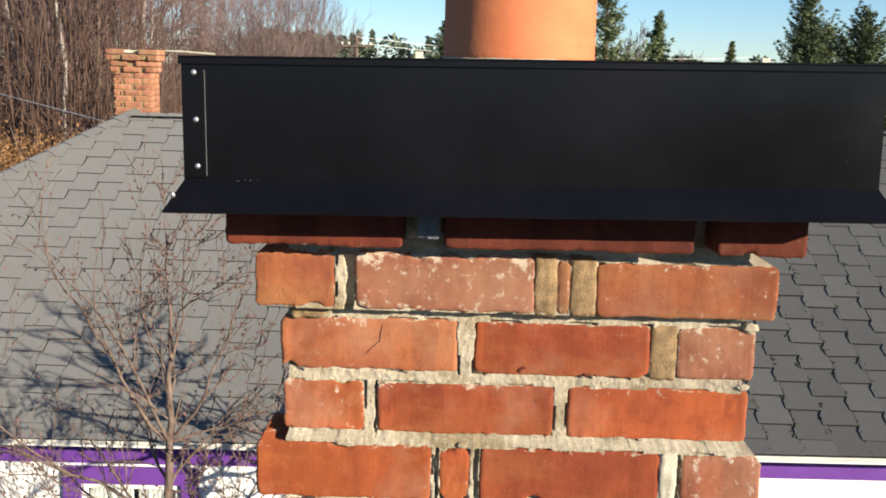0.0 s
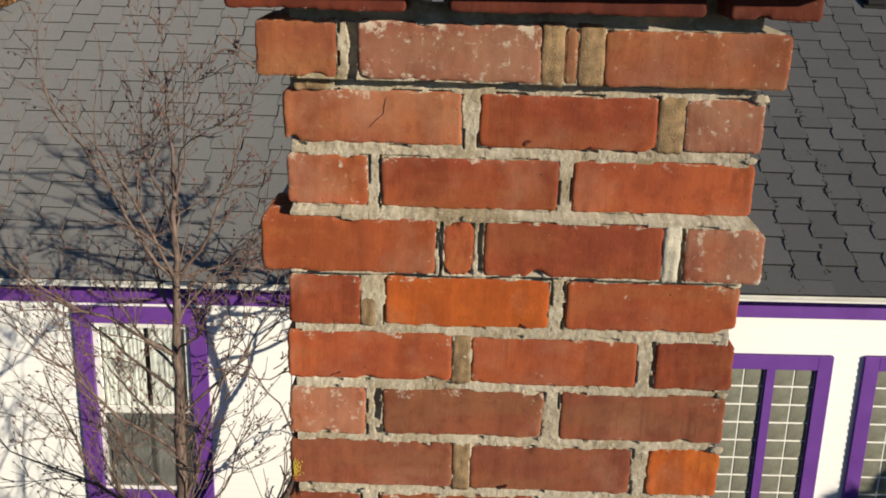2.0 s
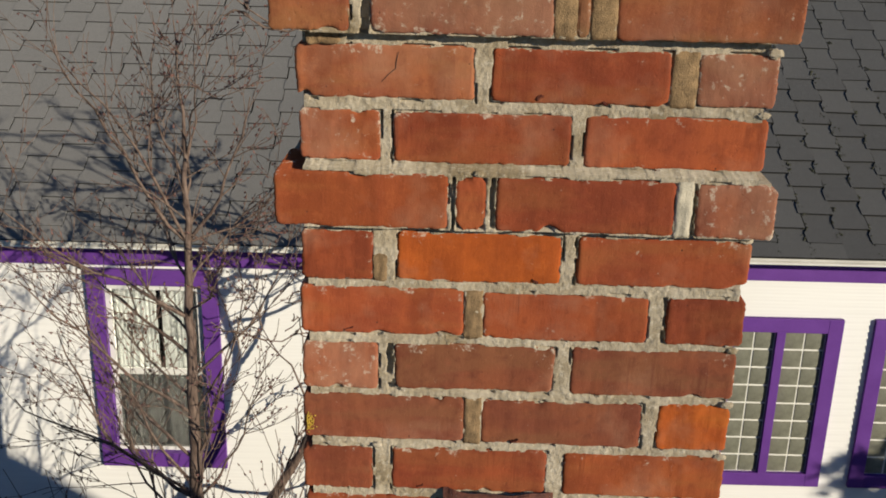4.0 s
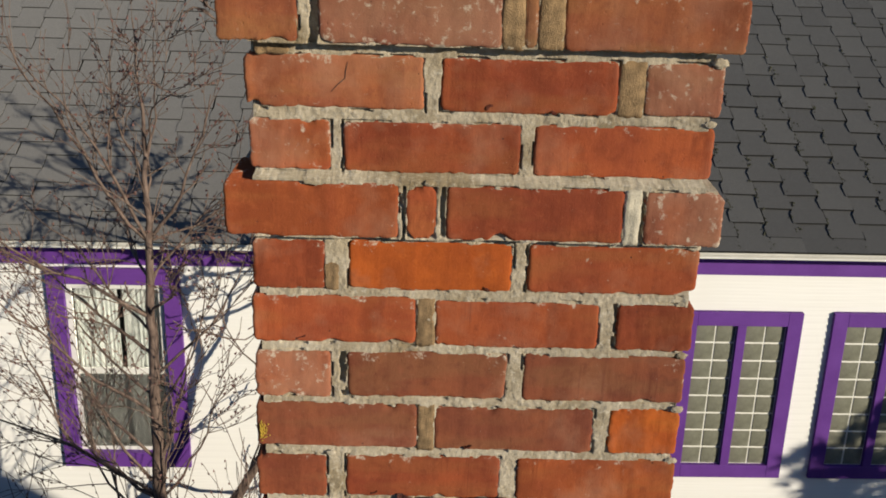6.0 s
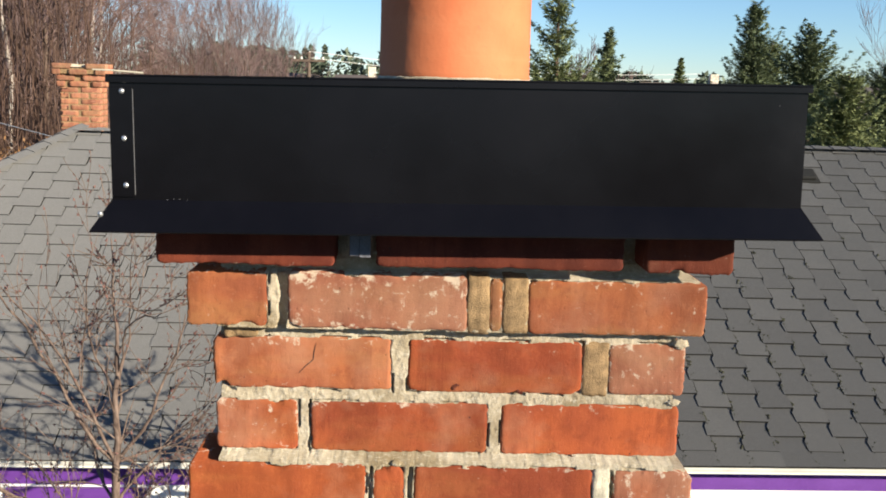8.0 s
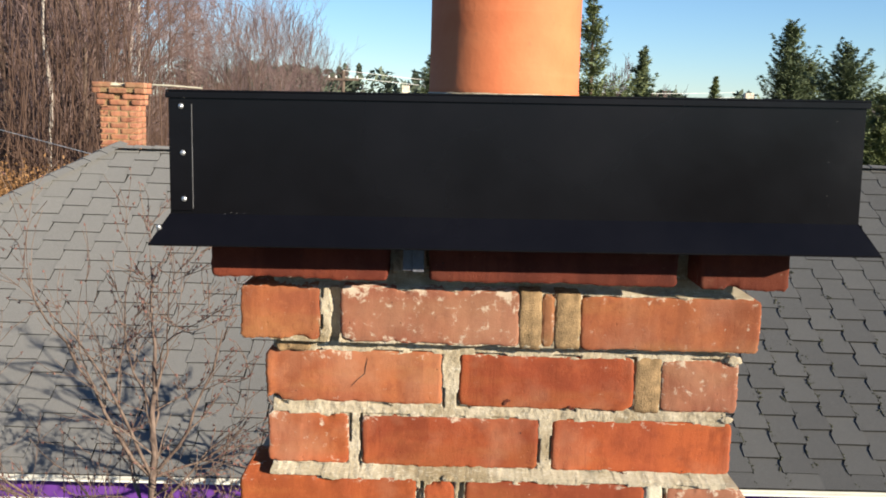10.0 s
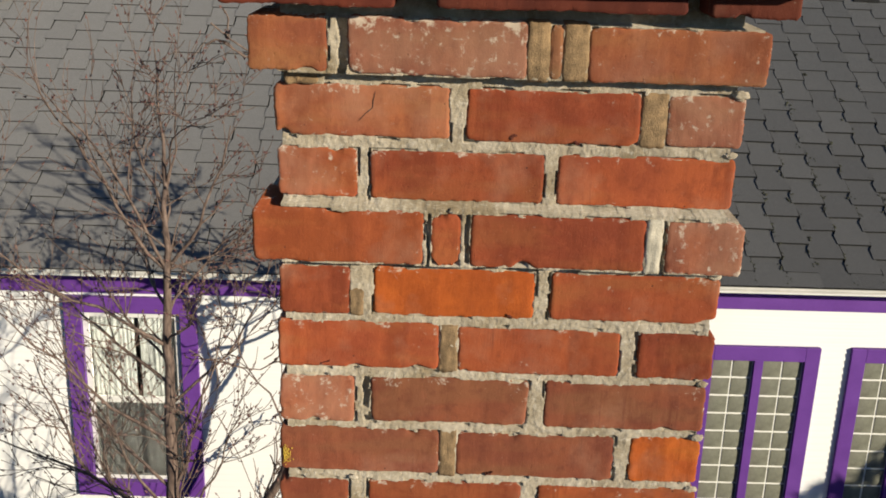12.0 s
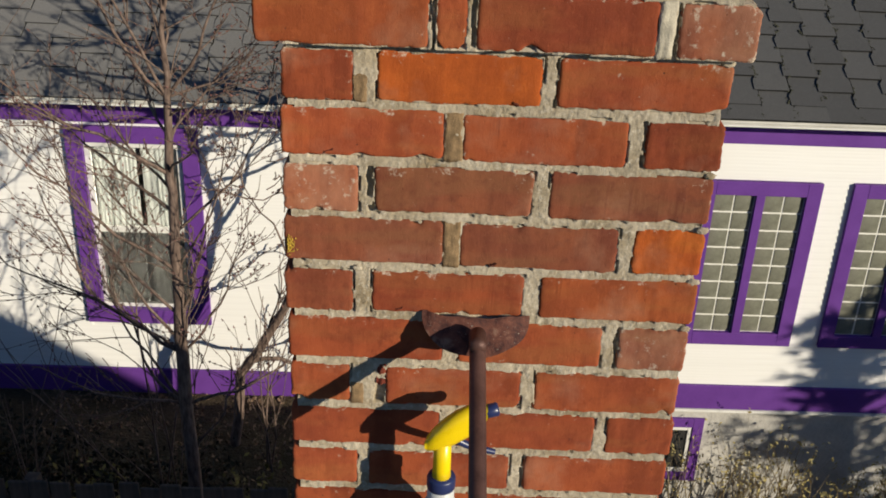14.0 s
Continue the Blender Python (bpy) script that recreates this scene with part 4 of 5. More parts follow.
def lay_shingles():
    r = random.Random(5)
    rest_v, rest_f, rest_m = [], [], []
    cols = int((XR - XL) / COL)
    near = 0
    for c in range(cols):
        x = XL + (c + 0.5) * COL
        if x > 11:
            break
        k = 0
        while True:
            s = max(-0.015, k * EXPO - (EXPO / 2 if c % 2 else 0.0) - 0.015)
            k += 1
            if s > RUN * CL - 0.05:
                break
            y = EAVE_Y + s / CL
            if x - XL < (y - EAVE_Y) * HIP - 0.10:
                continue
            z = EAVE_Z + (y - EAVE_Y) * SLOPE
            m = pose(*hl(x + r.uniform(-0.004, 0.004), y, z + 0.001), TILT, 0, 0) @ pose(0, 0, 0, 0, 0, r.uniform(-0.8, 0.8)) @ Matrix.Diagonal((1, min(1.0, (RUN * CL - s) / (EXPO * 1.06)), 1, 1))
            at_hip = x - XL < (y - EAVE_Y + 0.32) * HIP + 0.18
            which = r.randrange(5)
            weathered = x + r.uniform(-0.6, 0.6) > 0.6
            if near < 300 and -4.3 < x < 5.0 and s < 2.15 and not at_hip:
                near += 1
                ob = under(new("shingle", (DARK_TABS if weathered else TABS)[which][0]), roof)
                ob.matrix_local = m
            elif at_hip:
                # cut along the hip
                bm = bmesh.new()
                vs = [bm.verts.new(m @ Vector(p)) for p in TABS[which][1]]
                for q in TABS[which][2]:
                    bm.faces.new([vs[i] for i in q])
                bmesh.ops.bisect_plane(bm, geom=bm.verts[:] + bm.edges[:] + bm.faces[:], plane_co=Vector(hl(XL, EAVE_Y, EAVE_Z)), plane_no=Vector((-1, HIP, 0)), clear_outer=True)
                b = len(rest_v)
                bm.verts.index_update()
                rest_v += [q.co.copy() for q in bm.verts]
                rest_f += [tuple(q.index + b for q in fc.verts) for fc in bm.faces]
                rest_m += [0] * len(bm.faces)
                bm.free()
            else:
                b = len(rest_v)
                rest_v += [m @ Vector(p) for p in TABS[which][1]]
                rest_f += [tuple(i + b for i in q) for q in TABS[which][2]]
                rest_m += DARK_FACES if weathered else TAB_FACES
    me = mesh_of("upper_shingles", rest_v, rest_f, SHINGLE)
    me.materials.append(ASPHALT)
    me.polygons.foreach_set("material_index", rest_m)
    tagged(under(new("upper_shingles", me), roof), kind="stuff")
    # caps along hip and ridge
    cap = mesh_of("cap_shingle", [(-0.13, 0, 0.004), (0, 0, 0.032), (0.13, 0, 0.004), (-0.13, 0.30, -0.006), (0, 0.30, 0.020), (0.13, 0.30, -0.006), (-0.13, 0, -0.012), (0, 0, 0.018), (0.13, 0, -0.012)],
                  [(0, 1, 4, 3), (1, 2, 5, 4), (0, 6, 7, 1), (1, 7, 8, 2)], SHINGLE)
    a, b = Vector(hl(XL, EAVE_Y, EAVE_Z)), Vector(hl(RXL, RIDGE_Y, RIDGE_Z))
    n = int((b - a).length / 0.22)
    turn = (b - a).to_track_quat("Y", "Z")
    for i in range(n):
        ob = under(new("cap_shingle", cap), roof)
        ob.matrix_local = Matrix.LocRotScale(a + (b - a) * i / n + Vector((0, 0, 0.034)), turn, None)
    for i in range(48):
        ob = under(new("cap_shingle", cap), roof)
        ob.matrix_local = pose(*hl(RXL + 0.22 * i, RIDGE_Y, RIDGE_Z + 0.012), 0, 0, -90)


lay_shingles()

MOSS = mat_leaf("roof_moss", (0.010, 0.011, 0.007), (0.030, 0.031, 0.012))


def moss():
    r = random.Random(11)
    verts, faces = [], []
    for k in range(800):
        c = r.randrange(int((0.9 - XL) / COL), int((9 - XL) / COL))
        x = XL + (c + 1) * COL + r.gauss(0, 0.012)
        s = abs(r.gauss(1.0, 0.9))
        s = math.floor(s / (EXPO / 2)) * EXPO / 2 - 0.02 + r.uniform(0, 0.11) if s < 4 else 0.1
        y = EAVE_Y + max(0.02, s) / CL
        z = EAVE_Z + (y - EAVE_Y) * SLOPE + 0.019
        for q in range(r.randint(1, 4)):
            b = len(verts)
            o = Vector(hl(x + r.gauss(0, 0.012), y + r.gauss(0, 0.02), z))
            o.z += (o.y + PIV[1] - y) * SLOPE
            e = r.uniform(0.007, 0.019)
            for d in ((1, 0, 0), (-0.5, 0.9, 0.2), (-0.5, -0.9, -0.3), (0, 0, 0.8)):
                verts.append(o + Vector(d) * e)
            faces += [(b, b + 1, b + 3), (b + 1, b + 2, b + 3), (b + 2, b, b + 3)]
    tagged(under(new("moss", mesh_of("moss", verts, faces, MOSS)), roof), "dark moss in the shingle joints", kind="stuff")


moss()


def build_roof_vent():
    ob = new("roof_vent")
    tagged(ob, "low dark metal vent box on the shingle roof", "roof vent")
    y, x = 10.35, 4.25
    z = EAVE_Z + (y - EAVE_Y) * SLOPE
    ob.matrix_world = pose(x, y, z + 0.03, TILT, 0, 1.2)
    box("base_plate", (-0.14, -0.14, -0.03), (0.14, 0.14, -0.008), ASPHALT, ob, bevel=0.004)
    box("hood", (-0.10, -0.11, -0.008), (0.10, 0.08, 0.035), ASPHALT, ob, bevel=0.012)


build_roof_vent()


def build_small_chimney():
    ch = tagged(new("chimney"), "small sunlit red brick chimney with stepped top on the roof ridge", "chimney")
    ch.matrix_world = pose(-3.87, 10.95, 0.0, 0, 0, 3)
    w, d, h, j = 0.43, 0.42, 0.058, 0.008
    z, n = 5.05, 0
    box("core", (-w / 2 + 0.004, 0.004, 4.9), (w / 2 - 0.004, d - 0.004, 6.05), TANMORTAR, ch)
    box("crown_bed", (-w / 2 - 0.05, -0.05, 5.985), (w / 2 + 0.05, d + 0.05, 6.045), TANMORTAR, ch)
    r = random.Random(4)
    full = [mesh_of("brick", *rough_brick(0, 0.2, 0, h, 0, k * 3.1, 0.09, 7, 4), BRICK, True) for k in range(3)]
    half = [mesh_of("brick", *rough_brick(0, 0.095, 0, h, 0, k * 2.3 + 9, 0.09, 5, 4), BRICK, True) for k in range(2)]
    while z < 6.04:
        out = 0.070 if z > 5.93 else 0.03 if z > 5.80 else 0.0
        x = -w / 2 - out
        seq = [0.2, 0.2] if n % 2 else [0.095, 0.2, 0.095]
        gap = ((w + 2 * out) - sum(seq)) / (len(seq) - 1)
        for wd in seq:
            ob = under(new("brick", r.choice(full if wd > 0.1 else half)), ch)
            ob.matrix_local = pose(x, -out, z)
            ob.color = (*((0.30, 0.15, 0.10) if z > 5.91 else r.choice([(0.38, 0.17, 0.11), (0.43, 0.20, 0.135), (0.32, 0.14, 0.095)])), 0.4)
            x += wd + gap
        for side, turn, yy in ((w / 2 + out, 90, 0.0), (w / 2 + out, 90, 0.21), (-w / 2 - out, -90, 0.2), (-w / 2 - out, -90, 0.41)):
            ob = under(new("brick", r.choice(full)), ch)
            ob.matrix_local = pose(side, yy, z, 0, 0, turn)
            ob.color = (*r.choice([(0.38, 0.17, 0.11), (0.43, 0.20, 0.135), (0.32, 0.14, 0.095)]), 0.3)
        z += h + j
        n += 1
    v, f = grid_sheet(9, 8, lambda u, t: (-w / 2 - 0.03 + (w + 0.06) * u, -0.03 + (d + 0.06) * t, 6.06 + (0 if u in (0, 1) or t in (0, 1) else 0.03 + 0.01 * noise.noise((u * 7, t * 7, 0)))))
    under(new("crown", mesh_of("crown", v, f, MORTAR, True)), ch)


build_small_chimney()

# ---- garden in front of the neighbour's wall ----
def bare_tree(name, label, base, trunk, limbs, seed, level=2, twig=0.0021, kids=6, wander=0.30, lift=0.05):
    """A leafless young tree: trunk through the given heights, main limbs, and twigs with buds grown from them."""
    r = random.Random(seed)
    ob = tagged(new(name), label, "tree")
    ob.location = base
    b = Vector(base)
    pts = [Vector(p) - b for p, _ in trunk]
    fine, rad = [], []
    for i in range(len(pts) - 1):
        for s in range(5):
            u = s / 5
            q = pts[i].lerp(pts[i + 1], u) + Vector((r.gauss(0, 0.006), r.gauss(0, 0.006), 0))
            fine.append(q)
            rad.append(trunk[i][1] * (1 - u) + trunk[i + 1][1] * u)
    fine.append(pts[-1]), rad.append(trunk[-1][1])
    tubes_part("trunk", [(fine, rad)], BARK, ob, sides=9)
    chains, buds = [], []
    def at(z):
        k = min(range(len(fine)), key=lambda i: abs(fine[i].z + b.z - z))
        return fine[k]
    for z, dx, dy, dz, rr in limbs:
        d = Vector((dx, dy, dz))
        limb = []
        grow(r, limb, at(z), d, d.length * 1.12, rr, level, 0.65, lift, kids, buds, wander)
        tubes_part("limb", limb[:1], BARK, ob, sides=6)
        chains += limb[1:]
    for i in range(len(fine) // 2, len(fine), 1):
        if r.random() < 0.75:
            grow(r, chains, fine[i], Vector((r.uniform(-1, 1), r.uniform(-1, 1), r.uniform(0.2, 1.3))), r.uniform(0.25, 0.6), rad[i] * 0.35, 1, 0.6, 0.08, 3, buds, 0.26)
    tagged(tubes_part("twig_spray", [(p, [max(q, twig) for q in rr]) for p, rr in chains], BARK, ob, sides=4), kind="stuff")
    verts, faces = [], []
    for p, d in buds:
        k = len(verts)
        u = d.cross(Vector((0.4, 0.7, 0.1))).normalized() * r.uniform(0.005, 0.011)
        w = d.cross(u)
        q = p + u * 1.2
        e = d * r.uniform(0.014, 0.03)
        verts += [q + u, q - u * 0.5 + w * 0.9, q - u * 0.5 - w * 0.9, q + e]
        faces += [(k, k + 1, k + 3), (k + 1, k + 2, k + 3), (k + 2, k, k + 3), (k, k + 2, k + 1)]
    tagged(under(new("bud_spray", mesh_of("bud_spray", verts, faces, BUD)), ob), kind="stuff")
    return ob


def nearer(x, z, r, y=4.9, k=0.8955):
    """The same line of sight from the roof, a little nearer."""
    return ((-0.067 + (x + 0.067) * k, y, 5.873 - (5.873 - z) * k), r * k)


bare_tree("bare_tree", "leafless young garden tree with thin reddish twigs", (-1.82, 4.9, -0.6),
          [nearer(-2.03, -1.0, 0.060), nearer(-2.05, 1.4, 0.050), nearer(-2.035, 1.95, 0.044), nearer(-2.02, 2.74, 0.034), nearer(-1.99, 3.45, 0.026), nearer(-1.97, 4.2, 0.013), nearer(-1.99, 4.95, 0.004)],
          [(3.68, -0.85, 0.25, 0.95, 0.014), (3.7, -0.40, -0.3, 1.2, 0.012), (3.66, 0.50, -0.1, 0.75, 0.013), (3.72, 0.48, 0.2, 0.12, 0.010), (3.95, 0.16, 0.25, 0.95, 0.009), (4.1, -0.22, 0.1, 0.9, 0.008), (4.2, 0.2, -0.2, 0.8, 0.007),
           (3.25, -0.95, -0.3, 0.85, 0.013), (2.9, -1.0, 0.3, 0.6, 0.012), (2.45, -1.05, -0.4, 0.7, 0.013), (2.8, 0.55, 0.3, 0.75, 0.011), (2.2, 0.65, -0.4, 0.7, 0.012),
           (2.15, -0.95, 0.3, 0.35, 0.012), (1.7, -1.2, -0.3, 0.6, 0.015), (1.55, 0.8, 0.2, 0.35, 0.014), (1.35, -0.9, 0.4, 0.75, 0.012), (3.15, 0.3, -0.5, 0.8, 0.010),
           (3.0, -0.6, 0.2, 0.9, 0.010), (1.9, -1.1, 0.2, 0.9, 0.012), (1.9, 0.5, -0.1, 0.9, 0.010), (1.25, -0.7, -0.4, 0.9, 0.012), (1.6, -0.5, 0.3, 1.1, 0.012), (2.6, -0.7, 0.1, 0.35, 0.010), (2.0, -0.6, -0.3, 1.2, 0.011), (1.2, 0.6, 0.3, 0.8, 0.012), (2.5, 0.45, 0.2, 0.9, 0.010), (3.4, 0.5, 0.1, 0.6, 0.010), (1.4, -1.0, -0.1, 0.15, 0.012), (3.5, -0.6, 0.1, 0.5, 0.010)], 21)
bare_tree("bare_tree", "leafless tree with a leaning trunk beside the house wall", (-1.85, 6.15, -0.2),
          [((-1.86, 6.15, -0.25), 0.05), ((-1.72, 6.15, 0.85), 0.042), ((-1.34, 6.15, 1.5), 0.036), ((-0.95, 6.0, 2.4), 0.028), ((-0.65, 5.6, 3.2), 0.026), ((-0.35, 5.1, 3.9), 0.024), ((-0.15, 4.8, 4.5), 0.018), ((-0.05, 4.7, 5.0), 0.008)],
          [(1.0, 0.9, 0.1, 0.5, 0.022), (1.3, -0.1, 0.3, 0.7, 0.010), (1.85, 0.2, -0.2, 0.8, 0.012), (2.3, 0.6, 0.1, 0.9, 0.018), (2.7, 0.9, -0.2, 0.8, 0.020)]
          + [(3.1 + 0.105 * k, 0.75 * math.cos(2.4 * k), 0.55 * math.sin(2.4 * k), 0.12 + 0.25 * (k % 3), 0.026 - 0.0007 * k) for k in range(18)], 33, 2, 0.0055, 4, 0.62, 0.02)


def leaf_clumps(centres, r, size, count, flat=1.0):
    """Many small leaf blades round the given centres: (place, reach)."""
    verts, faces = [], []
    for c, reach in centres:
        for _ in range(count):
            d = Vector((r.gauss(0, 1), r.gauss(0, 1), r.gauss(0, 1) * flat))
            p = Vector(c) + d * reach * 0.5
            u = Vector((r.gauss(0, 1), r.gauss(0, 1), r.gauss(0, 1))).normalized()
            w = u.cross(Vector((r.gauss(0, 1), r.gauss(0, 1), 1))).normalized()
            s = size * r.uniform(0.6, 1.5)
            k = len(verts)
            verts += [p - u * s, p + w * s * 0.45, p + u * s, p - w * s * 0.45]
            faces.append((k, k + 1, k + 2, k + 3))
    return verts, faces


def build_shrub(name, label, base, w, h, mat, seed, leaves=160, size=0.03):
    r = random.Random(seed)
    ob = tagged(new(name), label, "shrub")
    ob.location = base
    chains, tips = [], []
    for k in range(7 if mat is SHRUB else 16):
        d = Vector((r.uniform(-w, w), r.uniform(-w, w) * 0.6, h * r.uniform(0.6, 1.1)))
        c = []
        grow(r, c, (r.uniform(-0.1, 0.1), r.uniform(-0.1, 0.1), -0.05), d, d.length, 0.008, 1, 0.5, 0.06, 4)
        chains += c
        tips += [(q[0][-1], 0.16) for q in c]
    tagged(tubes_part("stem_clump", chains, STRAW if mat is SHRUB else BARK, ob, sides=3), kind="stuff")
    v, f = leaf_clumps([(c, 0.05) for c, _ in tips] if mat is SHRUB else tips, r, size, max(2, leaves // 16))
    tagged(under(new("foliage", mesh_of("foliage", v, f, mat)), ob), kind="stuff")


def build_bare_stems(base, tops, seed):
    """A leafless shrub of a few long dark stems."""
    r = random.Random(seed)
    ob = tagged(new("bare_shrub"), "leafless shrub of thin dark upright stems", "shrub")
    ob.location = base
    for dx, dy, h, q in tops:
        chain = []
        grow(r, chain, (r.uniform(-0.06, 0.06), r.uniform(-0.06, 0.06), -0.05), (dx, dy, h), h * 1.05, q, 1, 0.5, 0.05, 5, None, 0.10)
        tubes_part("stem", [(p, [max(e, 0.003) for e in rr]) for p, rr in chain], BARK, ob, sides=5)


build_bare_stems((-2.15, 5.25, ground_z(-2.15, 5.25)), [(-0.35, 0.1, 2.3, 0.013), (-0.12, -0.1, 2.6, 0.014), (0.15, 0.1, 2.1, 0.012), (-0.7, 0.0, 1.9, 0.012), (0.4, -0.1, 1.7, 0.010)], 61)
build_bare_stems((-3.1, 5.0, ground_z(-3.1, 5.0)), [(-0.3, 0.1, 1.8, 0.011), (0.25, -0.1, 1.6, 0.010), (0.6, 0.1, 1.2, 0.009), (-0.7, 0.1, 1.3, 0.009)], 62)
build_bare_stems((-1.45, 5.9, ground_z(-1.45, 5.9)), [(-0.25, 0.1, 1.5, 0.010), (0.1, 0.0, 1.8, 0.011), (0.35, 0.0, 1.3, 0.009)], 63)

rs = random.Random(14)
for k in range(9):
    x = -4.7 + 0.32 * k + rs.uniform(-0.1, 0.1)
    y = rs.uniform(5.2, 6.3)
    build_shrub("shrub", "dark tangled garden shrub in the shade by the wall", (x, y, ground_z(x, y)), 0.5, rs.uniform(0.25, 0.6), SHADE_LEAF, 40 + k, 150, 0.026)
for k, (x, y) in enumerate(((-2.75, 5.0), (-3.3, 4.9), (-2.2, 4.8), (-1.45, 5.0))):
    build_shrub("shrub", "olive-leaved garden shrub with bare stems", (x, y, ground_z(x, y)), 0.3, 0.7, OLIVE, 90 + k, 70, 0.030)


def build_litter():
    """Fallen leaves and crumbs of soil on the bed along the wall."""
    r = random.Random(41)
    cs = []
    for k in range(420):
        x, y = r.uniform(-3.6, -0.4), r.uniform(5.0, 6.9)
        cs.append(((x, y, ground_z(x, y) + 0.012), 0.10))
    v, f = leaf_clumps(cs, r, 0.022, 7, 0.12)
    tagged(new("leaf_litter", mesh_of("leaf_litter", v, f, LITTER)), "dry brown leaf litter on the soil", "leaf litter", kind="stuff")


build_litter()
for k in range(9):
    x = 2.35 + 0.24 * k + rs.uniform(-0.1, 0.1)
    y = rs.uniform(6.55, 6.8)
    build_shrub("shrub", "yellowing shrub with thin upright stems", (x, y, ground_z(x, y)), 0.2, rs.uniform(0.7, 1.15), SHRUB, 70 + k, 64, 0.018)


def build_fence():
    fence = tagged(new("fence"), "weathered dark wooden board fence across the garden", "fence")
    r = random.Random(6)
    y = 4.2
    picks = []
    for k in range(3):
        bm = solid(bmesh.new(), (-0.065, -0.011, -0.3), (0.065, 0.011, 1.75), 0.006)
        for v in bm.verts:
            if v.co.z > 1.7 and abs(v.co.x) > 0.05:
                v.co.z -= 0.03 + 0.008 * k
        me = bpy.data.meshes.new("board")
        bm.to_mesh(me)
        bm.free()
        me.materials.append(FENCEWOOD)
        picks.append(me)
    x = -5.2
    while x < 4.6:
        ob = under(new("board", r.choice(picks)), fence)
        ob.matrix_local = pose(x, y, -0.42 + r.uniform(-0.015, 0.015), 0, r.uniform(-0.6, 0.6), 0)
        x += 0.142
    for z in (0.1, 0.98):
        box("rail", (-5.25, y + 0.012, z), (4.62, y + 0.05, z + 0.09), FENCEWOOD, fence, bevel=0.004)
    for k in range(5):
        box("post", (-5.2 + 2.42 * k, y + 0.052, -1.2), (-5.11 + 2.42 * k, y + 0.14, 1.25), FENCEWOOD, fence, bevel=0.004)


build_fence()

# ---- behind the house ----
def wood_tree(name, label, seed, height, trunk_mat, twig_mat, droop=0.0, level=3, kids=6, lean=0.0, twig_r=0.0065, limbs=20, dome=False):
    r = random.Random(seed)
    ob = tagged(new(name), label, "tree")
    n = 9
    pts = [Vector((lean * (i / n) * height + r.gauss(0, 0.06 * i / n * 2), r.gauss(0, 0.1), height * 0.92 * i / n)) for i in range(n + 1)]
    rad = [max(0.03, height * 0.0085 * (1 - i / (n + 0.6))) for i in range(n + 1)]
    pts[0].z = -0.4
    tubes_part("trunk", [(pts, rad)], trunk_mat, ob, sides=6)
    chains = []
    for k in range(limbs):
        i = r.randint(2, n)
        a = r.uniform(0, 2 * math.pi)
        d = Vector((math.cos(a) * 0.6, math.sin(a) * 0.6, r.uniform(0.5, 1.5)))
        if dome:
            i, d = r.randint(3, 5), Vector((math.cos(a), math.sin(a), r.uniform(-0.1, 2.2)))
        grow(r, chains, pts[i], d, height * (r.uniform(0.26, 0.34) if dome else r.uniform(0.16, 0.30)), rad[i] * 0.3, level - 1, 0.42, 0.06, kids, None, 0.09, droop)
    fixed = [(p, [max(q, twig_r) for q in rr]) for p, rr in chains]
    tagged(tubes_part("branch_spray", fixed, twig_mat, ob, sides=3), kind="stuff")
    return ob


WOODS = [wood_tree("woodland_tree", "leafless brown woodland tree in winter", 100 + k, 13 + 1.5 * k, WOODBARK, TWIG, 0.05, 3, 6, 0.02 * (k - 1)) for k in range(4)]
BIRCHES = [wood_tree("birch_tree", "pale-trunked birch with drooping reddish twigs", 120 + k, 13.5 + k, BIRCH, TWIG, 0.5, 3, 8, 0.03 * (1 - k), 0.006, 34) for k in range(2)]
rw = random.Random(77)
first = set()
for k in range(58):
    y = rw.uniform(22, 46)
    x = rw.uniform(-0.60, -0.315) * (y + 1.1) - 0.5
    src = WOODS[k % 4]
    m = pose(x, y, ground_z(x, y), 0, 0, rw.uniform(0, 360))
    if src in first:
        copy_thing(src, m)
    else:
        first.add(src)
        src.matrix_world = m
    src["group"] = "woodland trees"
for k, (xr, y) in enumerate(((-0.318, 27), (-0.300, 33), (-0.345, 25), (-0.37, 28), (-0.42, 24), (-0.295, 40), (-0.39, 22), (-0.46, 25), (-0.345, 34))):
    src = BIRCHES[k % 2]
    x = xr * (y + 1.1)
    m = pose(x, y, ground_z(x, y), 0, 0, 50 * k)
    if k < 2:
        src.matrix_world = m
    else:
        copy_thing(src, m)


for k in range(34):
    d = rw.uniform(55, 80)
    ratio = -0.27 + 0.0044 * k
    x, y = -0.067 + ratio * d, d - 1.1
    top = 0.072 - 0.0014 * k + rw.uniform(-0.006, 0.004)
    copy_thing(WOODS[k % 4], pose(x, y, 5.97 + top * d - (13 + 1.5 * (k % 4)), 0, 0, rw.uniform(0, 360)))


